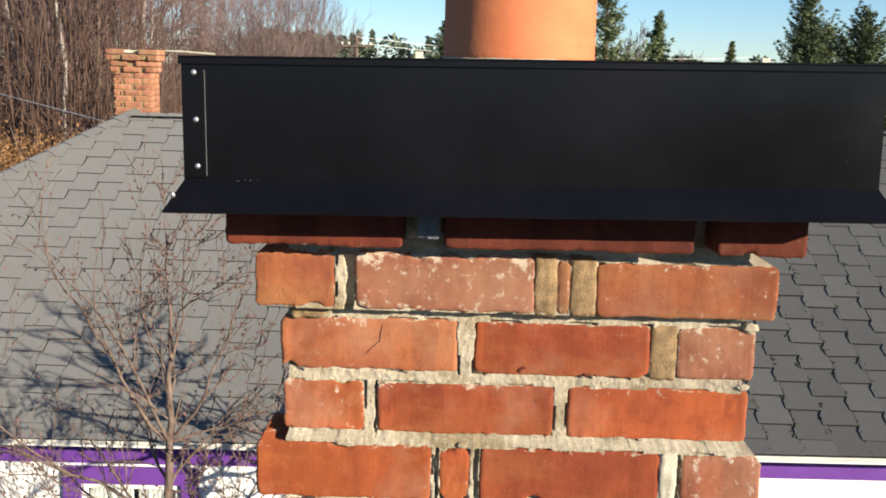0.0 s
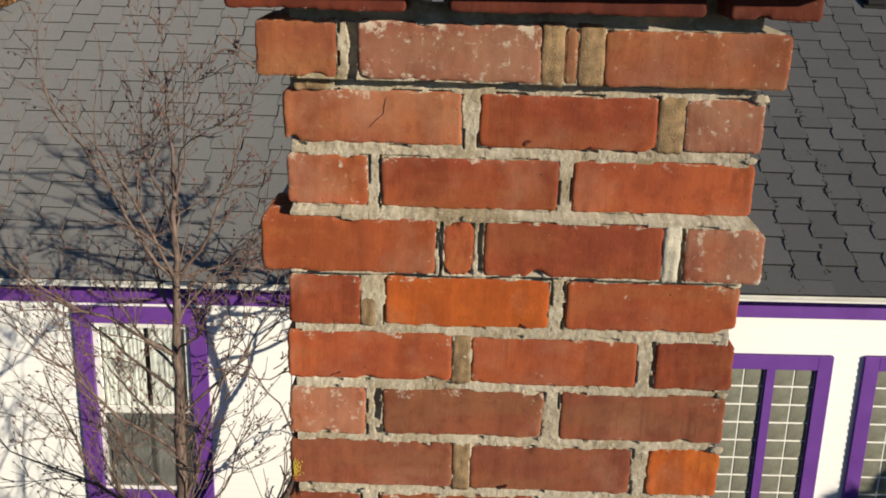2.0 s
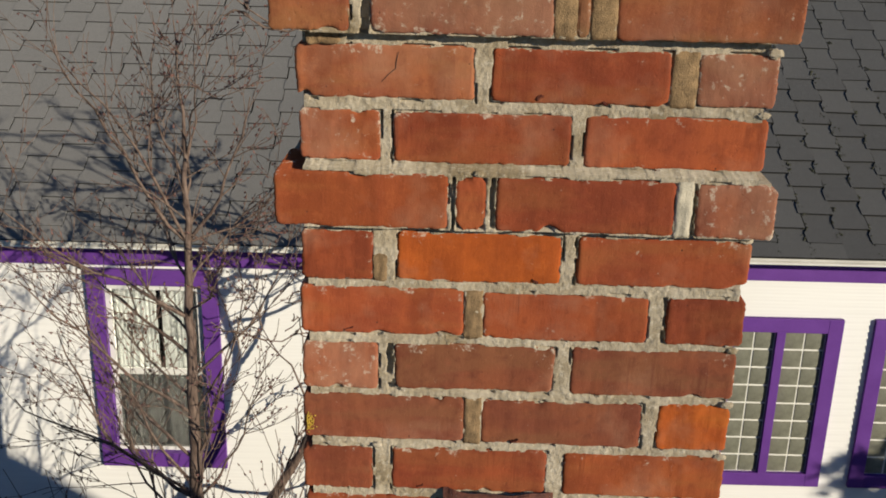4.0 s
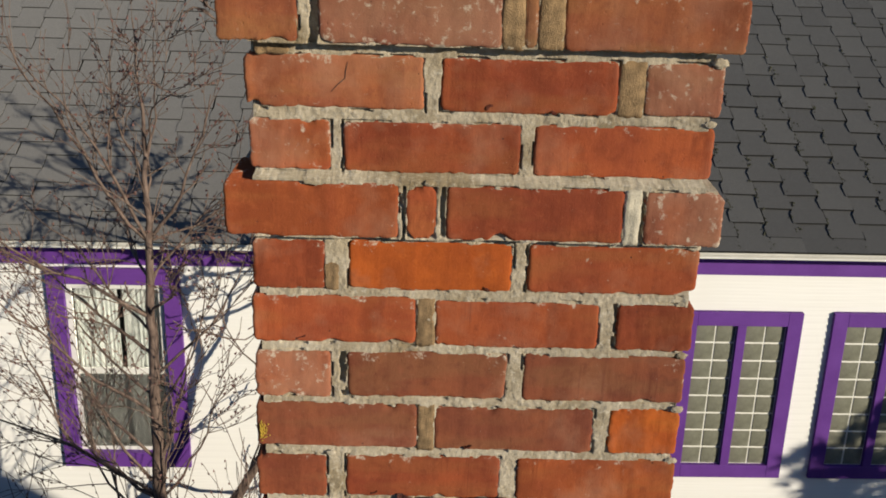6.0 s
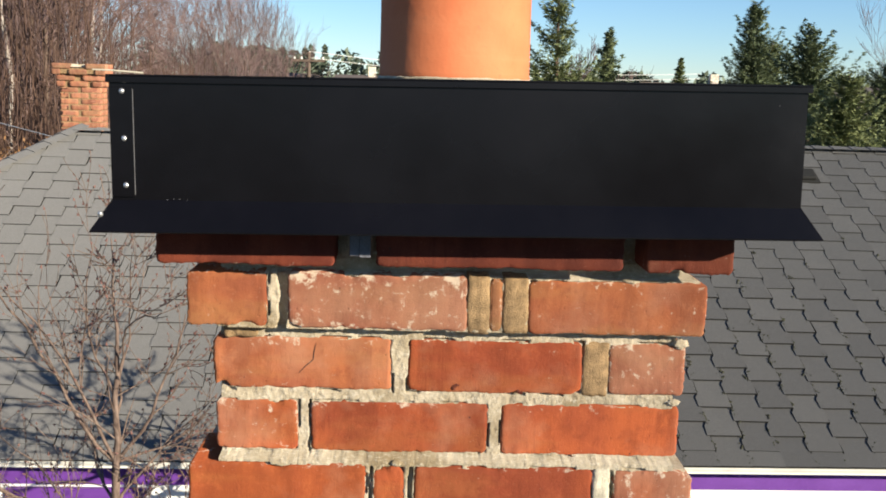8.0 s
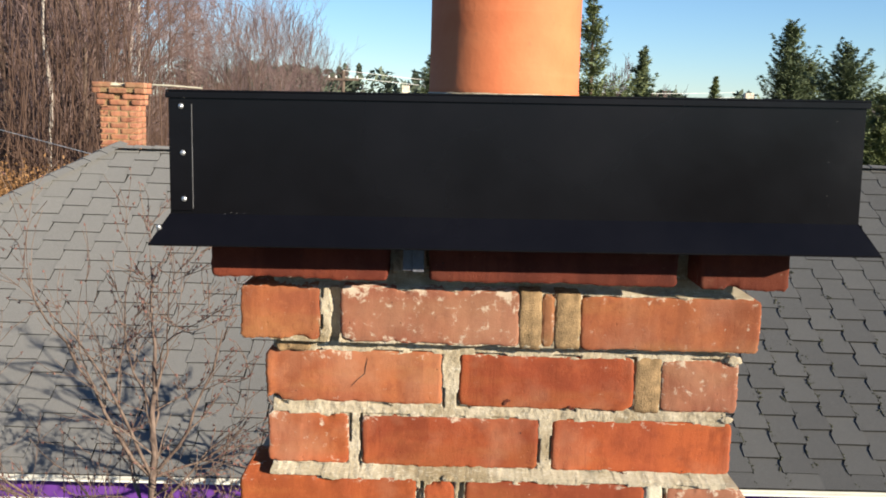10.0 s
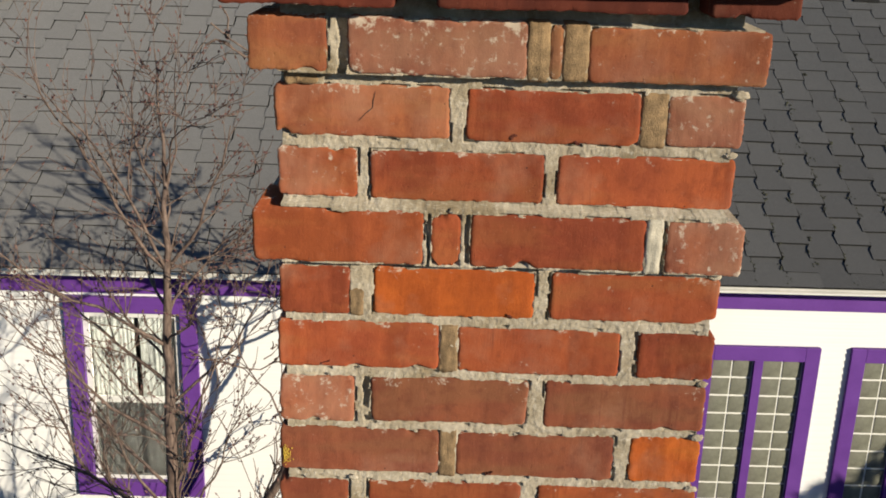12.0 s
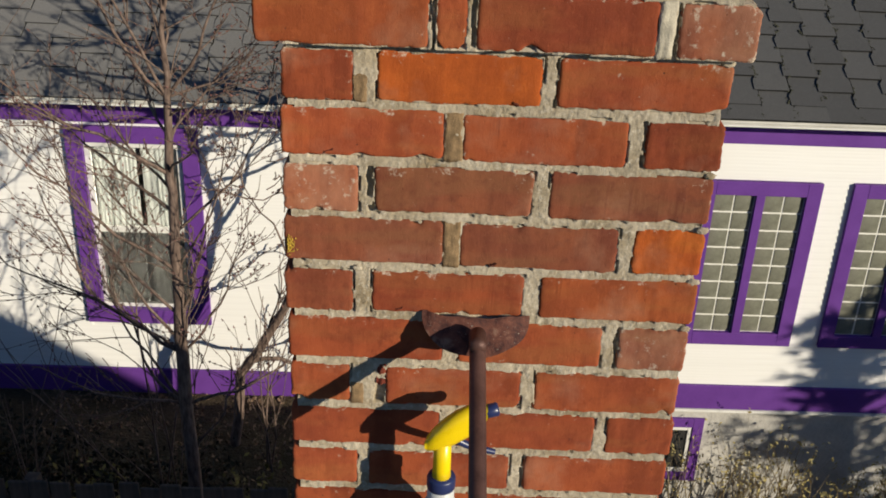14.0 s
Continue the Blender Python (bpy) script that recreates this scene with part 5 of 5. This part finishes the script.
def build_thicket():
    """Saplings and bracken that fill the wood's floor."""
    r = random.Random(9)
    chains = []
    for k in range(5200):
        y = r.uniform(18, 50)
        x = r.uniform(-0.62, -0.20) * (y + 1.1)
        h = r.uniform(2.0, 7.5)
        b = Vector((x, y, ground_z(x, y) - 0.1))
        t = Vector((r.gauss(0, 0.35), r.gauss(0, 0.3), h))
        mid = b + t * 0.5 + Vector((r.gauss(0, 0.15), r.gauss(0, 0.15), 0))
        q = r.uniform(0.008, 0.020)
        chains.append(([b, mid, b + t], [q, q * 0.8, 0.008]))
        for s in range(3):
            u = r.uniform(0.35, 0.95)
            p = b + t * u
            e = p + Vector((r.gauss(0, 0.5), r.gauss(0, 0.4), r.uniform(0.3, 1.3)))
            chains.append(([p, e], [q * 0.5, 0.007]))
    ob = tubes_part("thicket", chains, BRUSH, None, sides=3)
    tagged(ob, "dense leafless brown saplings and undergrowth", "thicket", kind="stuff")
    cs = []
    for k in range(900):
        y = r.uniform(25, 38)
        x = r.uniform(-0.66, -0.26) * (y + 1.1)
        cs.append(((x, y, ground_z(x, y) + r.uniform(0.1, 1.6) * r.random()), 1.0))
    low = []
    for k in range(620):
        y = r.uniform(13.6, 18.5)
        x = r.uniform(-12.0, -5.2)
        low.append(((x, y, ground_z(x, y) + r.uniform(0.0, 0.45)), 0.4))
    v, f = leaf_clumps(cs, r, 0.10, 16)
    v2, f2 = leaf_clumps(low, r, 0.030, 60)
    f += [tuple(i + len(v) for i in q) for q in f2]
    v += v2
    tagged(new("bracken", mesh_of("bracken", v, f, BRACKEN)), "brown dead bracken under the trees", "undergrowth", kind="stuff")


build_thicket()


def conifer(name, label, seed, height, reach, mat, bare=0.08, fine=1.0, taper=1.0, airy=1.0, girth=0.02, leaf=1.0, gap=0.0):
    """A conifer: straight trunk, whorls of drooping boughs, each bough a spray of small needle tufts."""
    r = random.Random(seed)
    ob = tagged(new(name), label, "tree")
    tubes_part("trunk", [([Vector((0, 0, -0.3)), Vector((0.05, 0, height * 0.5)), Vector((0, 0, height))], [height * girth, height * girth * 0.6, 0.01])], WOODBARK, ob, sides=6)
    verts, faces = [], []
    z = height * bare
    while z < height * 0.985:
        u = z / height
        out = reach * (1 - u) ** taper * r.uniform(0.7 - gap, 1.15 + 0.5 * gap) + 0.08
        if r.random() < gap:
            z += r.uniform(0.05, 0.20) * airy
            continue
        for k in range(int(r.randint(7, 11) / airy)):
            a = r.uniform(0, 2 * math.pi)
            ln = out * r.uniform(0.35, 1.25)
            zb, rise = z + r.gauss(0, 0.12), r.uniform(-0.1, 0.35)
            steps = max(3, int(ln / (0.13 / fine)))
            for s in range(steps):
                t = (s + 0.6) / steps
                sag = (rise - 0.3) * t * ln + (0.35 if airy == 1 else 0.75) * t * t * ln
                c = Vector((math.cos(a) * ln * t, math.sin(a) * ln * t, zb + sag))
                wide = 0.34 * ln * (1 - t) * 0.6 + 0.10
                for q in range(int(6 * fine) + 2):
                    off = r.uniform(-1, 1) * wide
                    p = c + Vector((-math.sin(a) * off, math.cos(a) * off, -abs(off) * 0.25 + r.gauss(0, 0.03)))
                    d = Vector((math.cos(a) + r.gauss(0, 0.5), math.sin(a) + r.gauss(0, 0.5), r.uniform(-0.3, 0.7))).normalized()
                    w = d.cross(Vector((r.gauss(0, 0.4), r.gauss(0, 0.4), 1))).normalized()
                    e = r.uniform(0.09, 0.18) * leaf
                    k0 = len(verts)
                    verts += [p - d * e * 0.6, p + w * e * 0.26, p + d * e, p - w * e * 0.26]
                    faces.append((k0, k0 + 1, k0 + 2, k0 + 3))
        z += r.uniform(0.09, 0.17) * airy
    tagged(under(new("crown", mesh_of("crown", verts, faces, mat)), ob), kind="stuff")
    return ob


def by_ray(ratio, dist):
    return (-0.067 + ratio * dist, dist - 1.08)


def set_tree(ob, ratio, dist, top_ratio, height, turn=0):
    x, y = by_ray(ratio, dist)
    ob.matrix_world = pose(x, y, 5.97 + top_ratio * dist - height, 0, 0, turn)
    return ob


set_tree(conifer("spruce_tree", "slender green spruce with upswept tips", 1, 11, 4.6, NEEDLE, 0.1, 1.7, 1.1, 1.25, 0.015, 0.62, 0.15), 0.131, 27, 0.108, 11)
set_tree(conifer("fir_tree", "small dark pointed fir", 2, 9.5, 2.0, NEEDLE_DARK, 0.1, 0.9, 0.9), 0.180, 42, 0.056, 9.5)
set_tree(conifer("fir_tree", "small pointed green fir in the distance", 3, 9.0, 1.9, NEEDLE, 0.1, 0.8, 1.0), 0.249, 62, 0.031, 9.0)
set_tree(conifer("pine_tree", "tall ragged dark pine", 4, 11.0, 2.2, NEEDLE_DARK, 0.25, 1.4, 0.6, 0.8, 0.02, 0.72, 0.14), 0.318, 36, 0.084, 11)
set_tree(conifer("pine_tree", "bushy green pine behind the house roof", 5, 10.0, 2.5, NEEDLE, 0.2, 1.3, 0.5, 0.8, 0.02, 0.72, 0.10), 0.336, 38, 0.050, 10)
set_tree(conifer("pine_tree", "broad bushy dark green pine", 6, 10.0, 2.4, NEEDLE_DARK, 0.1, 1.4, 0.5, 0.8, 0.02, 0.72, 0.12), 0.374, 32, 0.064, 10)
set_tree(conifer("cypress_tree", "dense yellowish green conifer", 7, 9.0, 1.9, NEEDLE, 0.03, 1.5, 0.45, 0.8, 0.02, 0.6), 0.412, 26, 0.020, 9.0)
set_tree(conifer("fir_tree", "dark fir beside the pot", 8, 9.0, 2.4, NEEDLE_DARK, 0.1, 0.9, 0.7), -0.018, 55, 0.045, 9.0)
set_tree(conifer("yew_tree", "dense dark rounded evergreen on the slope", 9, 9.0, 1.7, NEEDLE_DARK, 0.03, 1.3, 0.22, 0.8, 0.02, 0.7), 0.452, 42, 0.033, 9.0)
for k, (ratio, d, top) in enumerate(((0.468, 46, 0.030), (0.492, 48, 0.022), (0.518, 46, 0.026), (0.545, 50, 0.018), (0.480, 44, 0.006), (0.507, 43, 0.002), (0.535, 45, 0.004))):
    x, y = by_ray(ratio, d)
    copy_thing(WOODS[k % 4], pose(x, y, 5.97 + top * d - (13 + 1.5 * (k % 4)), 0, 0, 70 * k))
for k, (xr, d, tr) in enumerate(((0.211, 110, 0.033), (0.190, 118, 0.030), (0.155, 58, 0.026), (0.500, 45, 0.075), (-0.20, 70, 0.05))):
    t = wood_tree("bare_tree", "round-crowned leafless tree in the distance", 150 + k, 8, WOODBARK, TWIG, 0.1, 3, 6, 0.0, 0.014 if k < 2 else 0.009, 30, k < 2)
    set_tree(t, xr, d, tr, 8.5)


def far_belt():
    """The far belt of dark trees along the horizon."""
    r = random.Random(31)
    verts, faces = [], []
    for k in range(190):
        ratio = r.uniform(-0.26, 0.62)
        d = r.uniform(85, 150)
        if 0.0 < ratio < 0.30:
            top = r.uniform(0.004, 0.018)
        elif ratio < 0:
            top = r.uniform(0.012, 0.034)
        else:
            top = r.uniform(0.0, 0.02)
        x, y = by_ray(ratio, d)
        zt = 5.97 + top * d
        pointed = r.random() < 0.5
        for q in range(260):
            u = r.random()
            w = (d * 0.022) * ((1 - u) if pointed else math.sqrt(max(0, 1 - (2 * u - 1) ** 2)) * 0.9 + 0.1)
            a = r.uniform(0, 6.283)
            z = zt - (1 - u) * (zt + 1.0) * 0.9
            p = Vector((x + math.cos(a) * w * r.random() ** 0.5, y + math.sin(a) * w, z))
            e = d * 0.0042 * r.uniform(0.5, 1.3)
            n = Vector((r.gauss(0, 1), r.gauss(0, 1), r.gauss(0, 1))).normalized()
            m = n.cross(Vector((0, 0.3, 1))).normalized()
            k0 = len(verts)
            verts += [p - n * e, p + m * e * 0.6, p + n * e, p - m * e * 0.6]
            faces.append((k0, k0 + 1, k0 + 2, k0 + 3))
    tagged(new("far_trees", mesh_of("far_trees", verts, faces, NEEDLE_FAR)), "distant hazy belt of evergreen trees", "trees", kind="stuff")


far_belt()


def far_house(x, y, z, w, d, h, rise, wall, roofm, label, turn=0):
    ob = tagged(new("house"), label, "house")
    ob.matrix_world = pose(x, y, z, 0, 0, turn)
    box("wall", (-w / 2, -d / 2, -4), (w / 2, d / 2, h), wall, ob)
    bm = bmesh.new()
    P = [(-w / 2 - 0.4, -d / 2 - 0.4, h), (w / 2 + 0.4, -d / 2 - 0.4, h), (w / 2 + 0.4, d / 2 + 0.4, h), (-w / 2 - 0.4, d / 2 + 0.4, h), (-w / 2 - 0.4, 0, h + rise), (w / 2 + 0.4, 0, h + rise)]
    vs = [bm.verts.new(p) for p in P]
    for q in ((0, 1, 5, 4), (2, 3, 4, 5), (0, 4, 3), (1, 2, 5), (3, 2, 1, 0)):
        bm.faces.new([vs[i] for i in q])
    part("roof", bm, roofm, ob)
    box("chimney_stack", (w * 0.2, -0.3, h + rise * 0.4), (w * 0.2 + 0.6, 0.3, h + rise + 0.7), BRICK, ob)
    for k in range(3):
        cx = -w / 2 + w * (k + 0.5) / 3
        win = under(new("window"), ob)
        box("frame", (cx - 0.6, -d / 2 - 0.06, h - 2.0), (cx + 0.6, -d / 2 - 0.003, h - 0.5), WHITE, win)
        box("pane", (cx - 0.5, -d / 2 - 0.08, h - 1.9), (cx + 0.5, -d / 2 - 0.062, h - 0.6), DARK, win)


TAN = mat_plain("tan_roof", (0.24, 0.19, 0.15), 0.9, 0.2, 1)
far_house(20.5, 78, 1.5, 7, 6, 3.2, 1.9, FARWALL, TAN, "distant house with a low tan roof")
far_house(-6.0, 88, 1.0, 9, 7, 3.6, 2.0, FARWALL, FARROOF, "distant grey-roofed house among trees")
far_house(26.0, 56, -0.9, 7, 6, 3.3, 2.2, WHITE, FARROOF, "white gabled house with a dark roof on the slope", 60)
far_house(35.5, 74, 0.3, 11, 7, 4.0, 2.4, FARWALL, FARROOF, "brown house on the hillside above the trees", -10)
far_house(30.0, 62, -0.6, 9, 6, 3.4, 1.2, WHITE, TAN, "pale flat-roofed house on the slope", 20)


def build_pole():
    ob = tagged(new("utility_pole"), "weathered wooden utility pole with crossarm", "pole")
    x, y = by_ray(-0.1025, 60)
    ob.location = (x, y, 0)
    tubes_part("post", [([Vector((0, 0, -1.2)), Vector((0, 0, 3)), Vector((0, 0, 7.6))], [0.14, 0.13, 0.11])], POLEWOOD, ob, sides=8)
    box("crossarm", (-0.9, -0.18, 7.05), (0.9, -0.06, 7.17), POLEWOOD, ob)
    for k in (-0.8, -0.4, 0.4, 0.8):
        v, f = lathe([(0.001, 0.16), (0.05, 0.15), (0.06, 0.05), (0.03, 0.0)], 8, k, -0.12)
        under(new("insulator", mesh_of("insulator", [(a, b, c + 7.17) for a, b, c in v], f, WHITE, True)), ob)


def build_cable(a, b, r, sag, label):
    pts = [Vector(a).lerp(Vector(b), i / 14) - Vector((0, 0, sag * 4 * (i / 14) * (1 - i / 14))) for i in range(15)]
    tagged(tubes_part("cable", [(pts, [r] * 15)], WHITE, None, sides=5), label, "cable")


build_pole()
build_cable((-9.2, 15.2, 5.87), (-4.08, 10.62, 5.29), 0.0045, 0.0, "thin pale cable that comes down to the roof edge")
for dz in (7.62, 7.28):
    px, py = by_ray(-0.1025, 60)
    build_cable((px, py, dz), (px + 26, py + 14, dz - 0.4), 0.014, 0.5, "pale overhead cable from the wooden pole")

# a tall pine outside the view, whose shadow falls on the neighbour's wall
shade = conifer("pine_tree", "tall pine that shades the garden wall", 55, 4.25, 0.85, NEEDLE_DARK, 0.12, 1.0, 0.3, 1.5, 0.062)
shade.matrix_world = pose(8.46, 3.0, -1.0)

# ---- tools at the chimney ----
def build_plank():
    ob = tagged(new("staging_plank"), "weathered staging plank fixed before the chimney", "plank")
    box("board", (-0.5, -0.24, 4.7605), (0.5, -0.006, 4.7995), FENCEWOOD, ob, bevel=0.004)
    for x in (-0.18, 0.16):
        box("bracket", (x, -0.22, 4.7255), (x + 0.03, 0.0, 4.760), RUST, ob, bevel=0.002)


build_plank()


def build_hoe():
    hoe = tagged(new("mortar_hoe"), "rusty mason's hoe with caked blade against the chimney", "tool")
    x, z = -0.025, 5.173
    tubes_part("shaft", [([Vector((x, -0.045, z)), Vector((x + 0.002, -0.2, z - 0.0675)), Vector((x + 0.004, -0.36, z - 0.1395)), Vector((x + 0.010, -0.66, z - 0.2745))], [0.0098, 0.0100, 0.0102, 0.0105])], RUST, hoe, "brown rusted shaft", 12)
    # curved blade: a bent half-disc standing on its edge against the brick
    def blade(u, w):
        a = math.pi * u
        px = x - 0.002 - 0.066 * math.cos(a) * (0.9 + 0.1 * w)
        pz = z + 0.006 - 0.032 * math.sin(a) ** 0.8 * w
        py = -0.004 - 0.046 * math.sin(a) * (0.25 + 0.75 * w)
        return (px, py + 0.001 * noise.noise((px * 60, pz * 60, 0)), pz + 0.003 * noise.noise((px * 40, 0, 0)))
    v, f = grid_sheet(28, 7, blade)
    n = len(v)
    v += [(p[0], p[1] + 0.0025, p[2] + 0.0012) for p in v]
    f += [tuple(n + i for i in reversed(q)) for q in f]
    tagged(under(new("blade", mesh_of("blade", v, f, PLASTER, True)), hoe), "mortar-caked curved steel blade")
    v, f = lathe([(0.0001, 0.02), (0.0095, 0.02), (0.0105, 0.012), (0.0105, -0.012), (0.008, -0.014)], 14)
    s = under(new("socket", mesh_of("socket", v, f, RUST, True)), hoe)
    s.matrix_local = pose(x, -0.052, z, 90, 0, 0)


build_hoe()


def build_bottle():
    """A trigger spray bottle on the ridge in front of the chimney."""
    sp = tagged(new("spray_bottle"), "white spray bottle with yellow trigger head and navy collar", "bottle")
    cx, cy, z0 = -0.0610, -0.066, 4.8005
    sp.location = (cx, cy, z0)
    v, f = lathe([(0.0001, 0.0), (0.036, 0.0), (0.039, 0.004), (0.039, 0.075), (0.036, 0.10), (0.026, 0.125), (0.0175, 0.142), (0.0165, 0.175), (0.0001, 0.175)], 28)
    under(new("body", mesh_of("body", v, f, BOTTLE, True)), sp)
    v, f = lathe([(0.0001, 0.161), (0.0175, 0.161), (0.0182, 0.163), (0.0182, 0.176), (0.017, 0.179), (0.0001, 0.179)], 24)
    tagged(under(new("collar", mesh_of("collar", v, f, NAVY, True)), sp), "navy screw collar")
    v, f = lathe([(0.0001, 0.177), (0.0120, 0.177), (0.0112, 0.192), (0.0108, 0.242), (0.0001, 0.242)], 20)
    tagged(under(new("neck", mesh_of("neck", v, f, YELLOW, True)), sp), "yellow plastic neck")
    # the head: a humped shell, tail low, nozzle high
    prof = [(-0.028, 0.004, 0.004), (-0.024, 0.014, 0.008), (-0.015, 0.027, 0.0115), (-0.002, 0.041, 0.0135), (0.012, 0.053, 0.0135), (0.028, 0.062, 0.0125), (0.044, 0.065, 0.011), (0.054, 0.064, 0.009)]
    low = [-0.004, -0.007, -0.006, -0.003, 0.003, 0.013, 0.024, 0.042]
    vs, fs = [], []
    k = 12
    for (px, top, wd), bt in zip(prof, low):
        for i in range(k):
            a = 2 * math.pi * i / k
            c, s = math.cos(a), math.sin(a)
            vs.append((px, wd * math.copysign(abs(c) ** 0.8, c), (top + bt) / 2 + (top - bt) / 2 * math.copysign(abs(s) ** 0.8, s)))
    for j in range(len(prof) - 1):
        for i in range(k):
            fs.append((j * k + i, j * k + (i + 1) % k, (j + 1) * k + (i + 1) % k, (j + 1) * k + i))
    fs += [tuple(range(k)), tuple(range(len(vs) - 1, len(vs) - k - 1, -1))]
    head = under(new("trigger_head", mesh_of("trigger_head", vs, fs, YELLOW, True)), sp)
    tagged(head, "bright yellow plastic spray head")
    head.matrix_local = pose(0.003, 0, 0.2265, 0, 0, 6) @ Matrix.Diagonal((0.92, 0.92, 0.92, 1))
    v, f = lathe([(0.0001, 0.0), (0.0085, 0.0), (0.0095, 0.003), (0.0095, 0.016), (0.007, 0.018), (0.0001, 0.018)], 16)
    nz = under(new("nozzle", mesh_of("nozzle", v, f, NAVY, True)), head)
    nz.matrix_local = pose(0.052, 0, 0.053, 0, 74, 0)
    chain = [Vector((0.012, 0, 0.010)), Vector((0.028, 0, 0.000)), Vector((0.048, 0, -0.008)), Vector((0.068, 0, -0.014))]
    tr = tubes_part("trigger", [(chain, [0.006, 0.0055, 0.005, 0.004])], NAVY, head, "navy trigger lever", 10)


build_bottle()
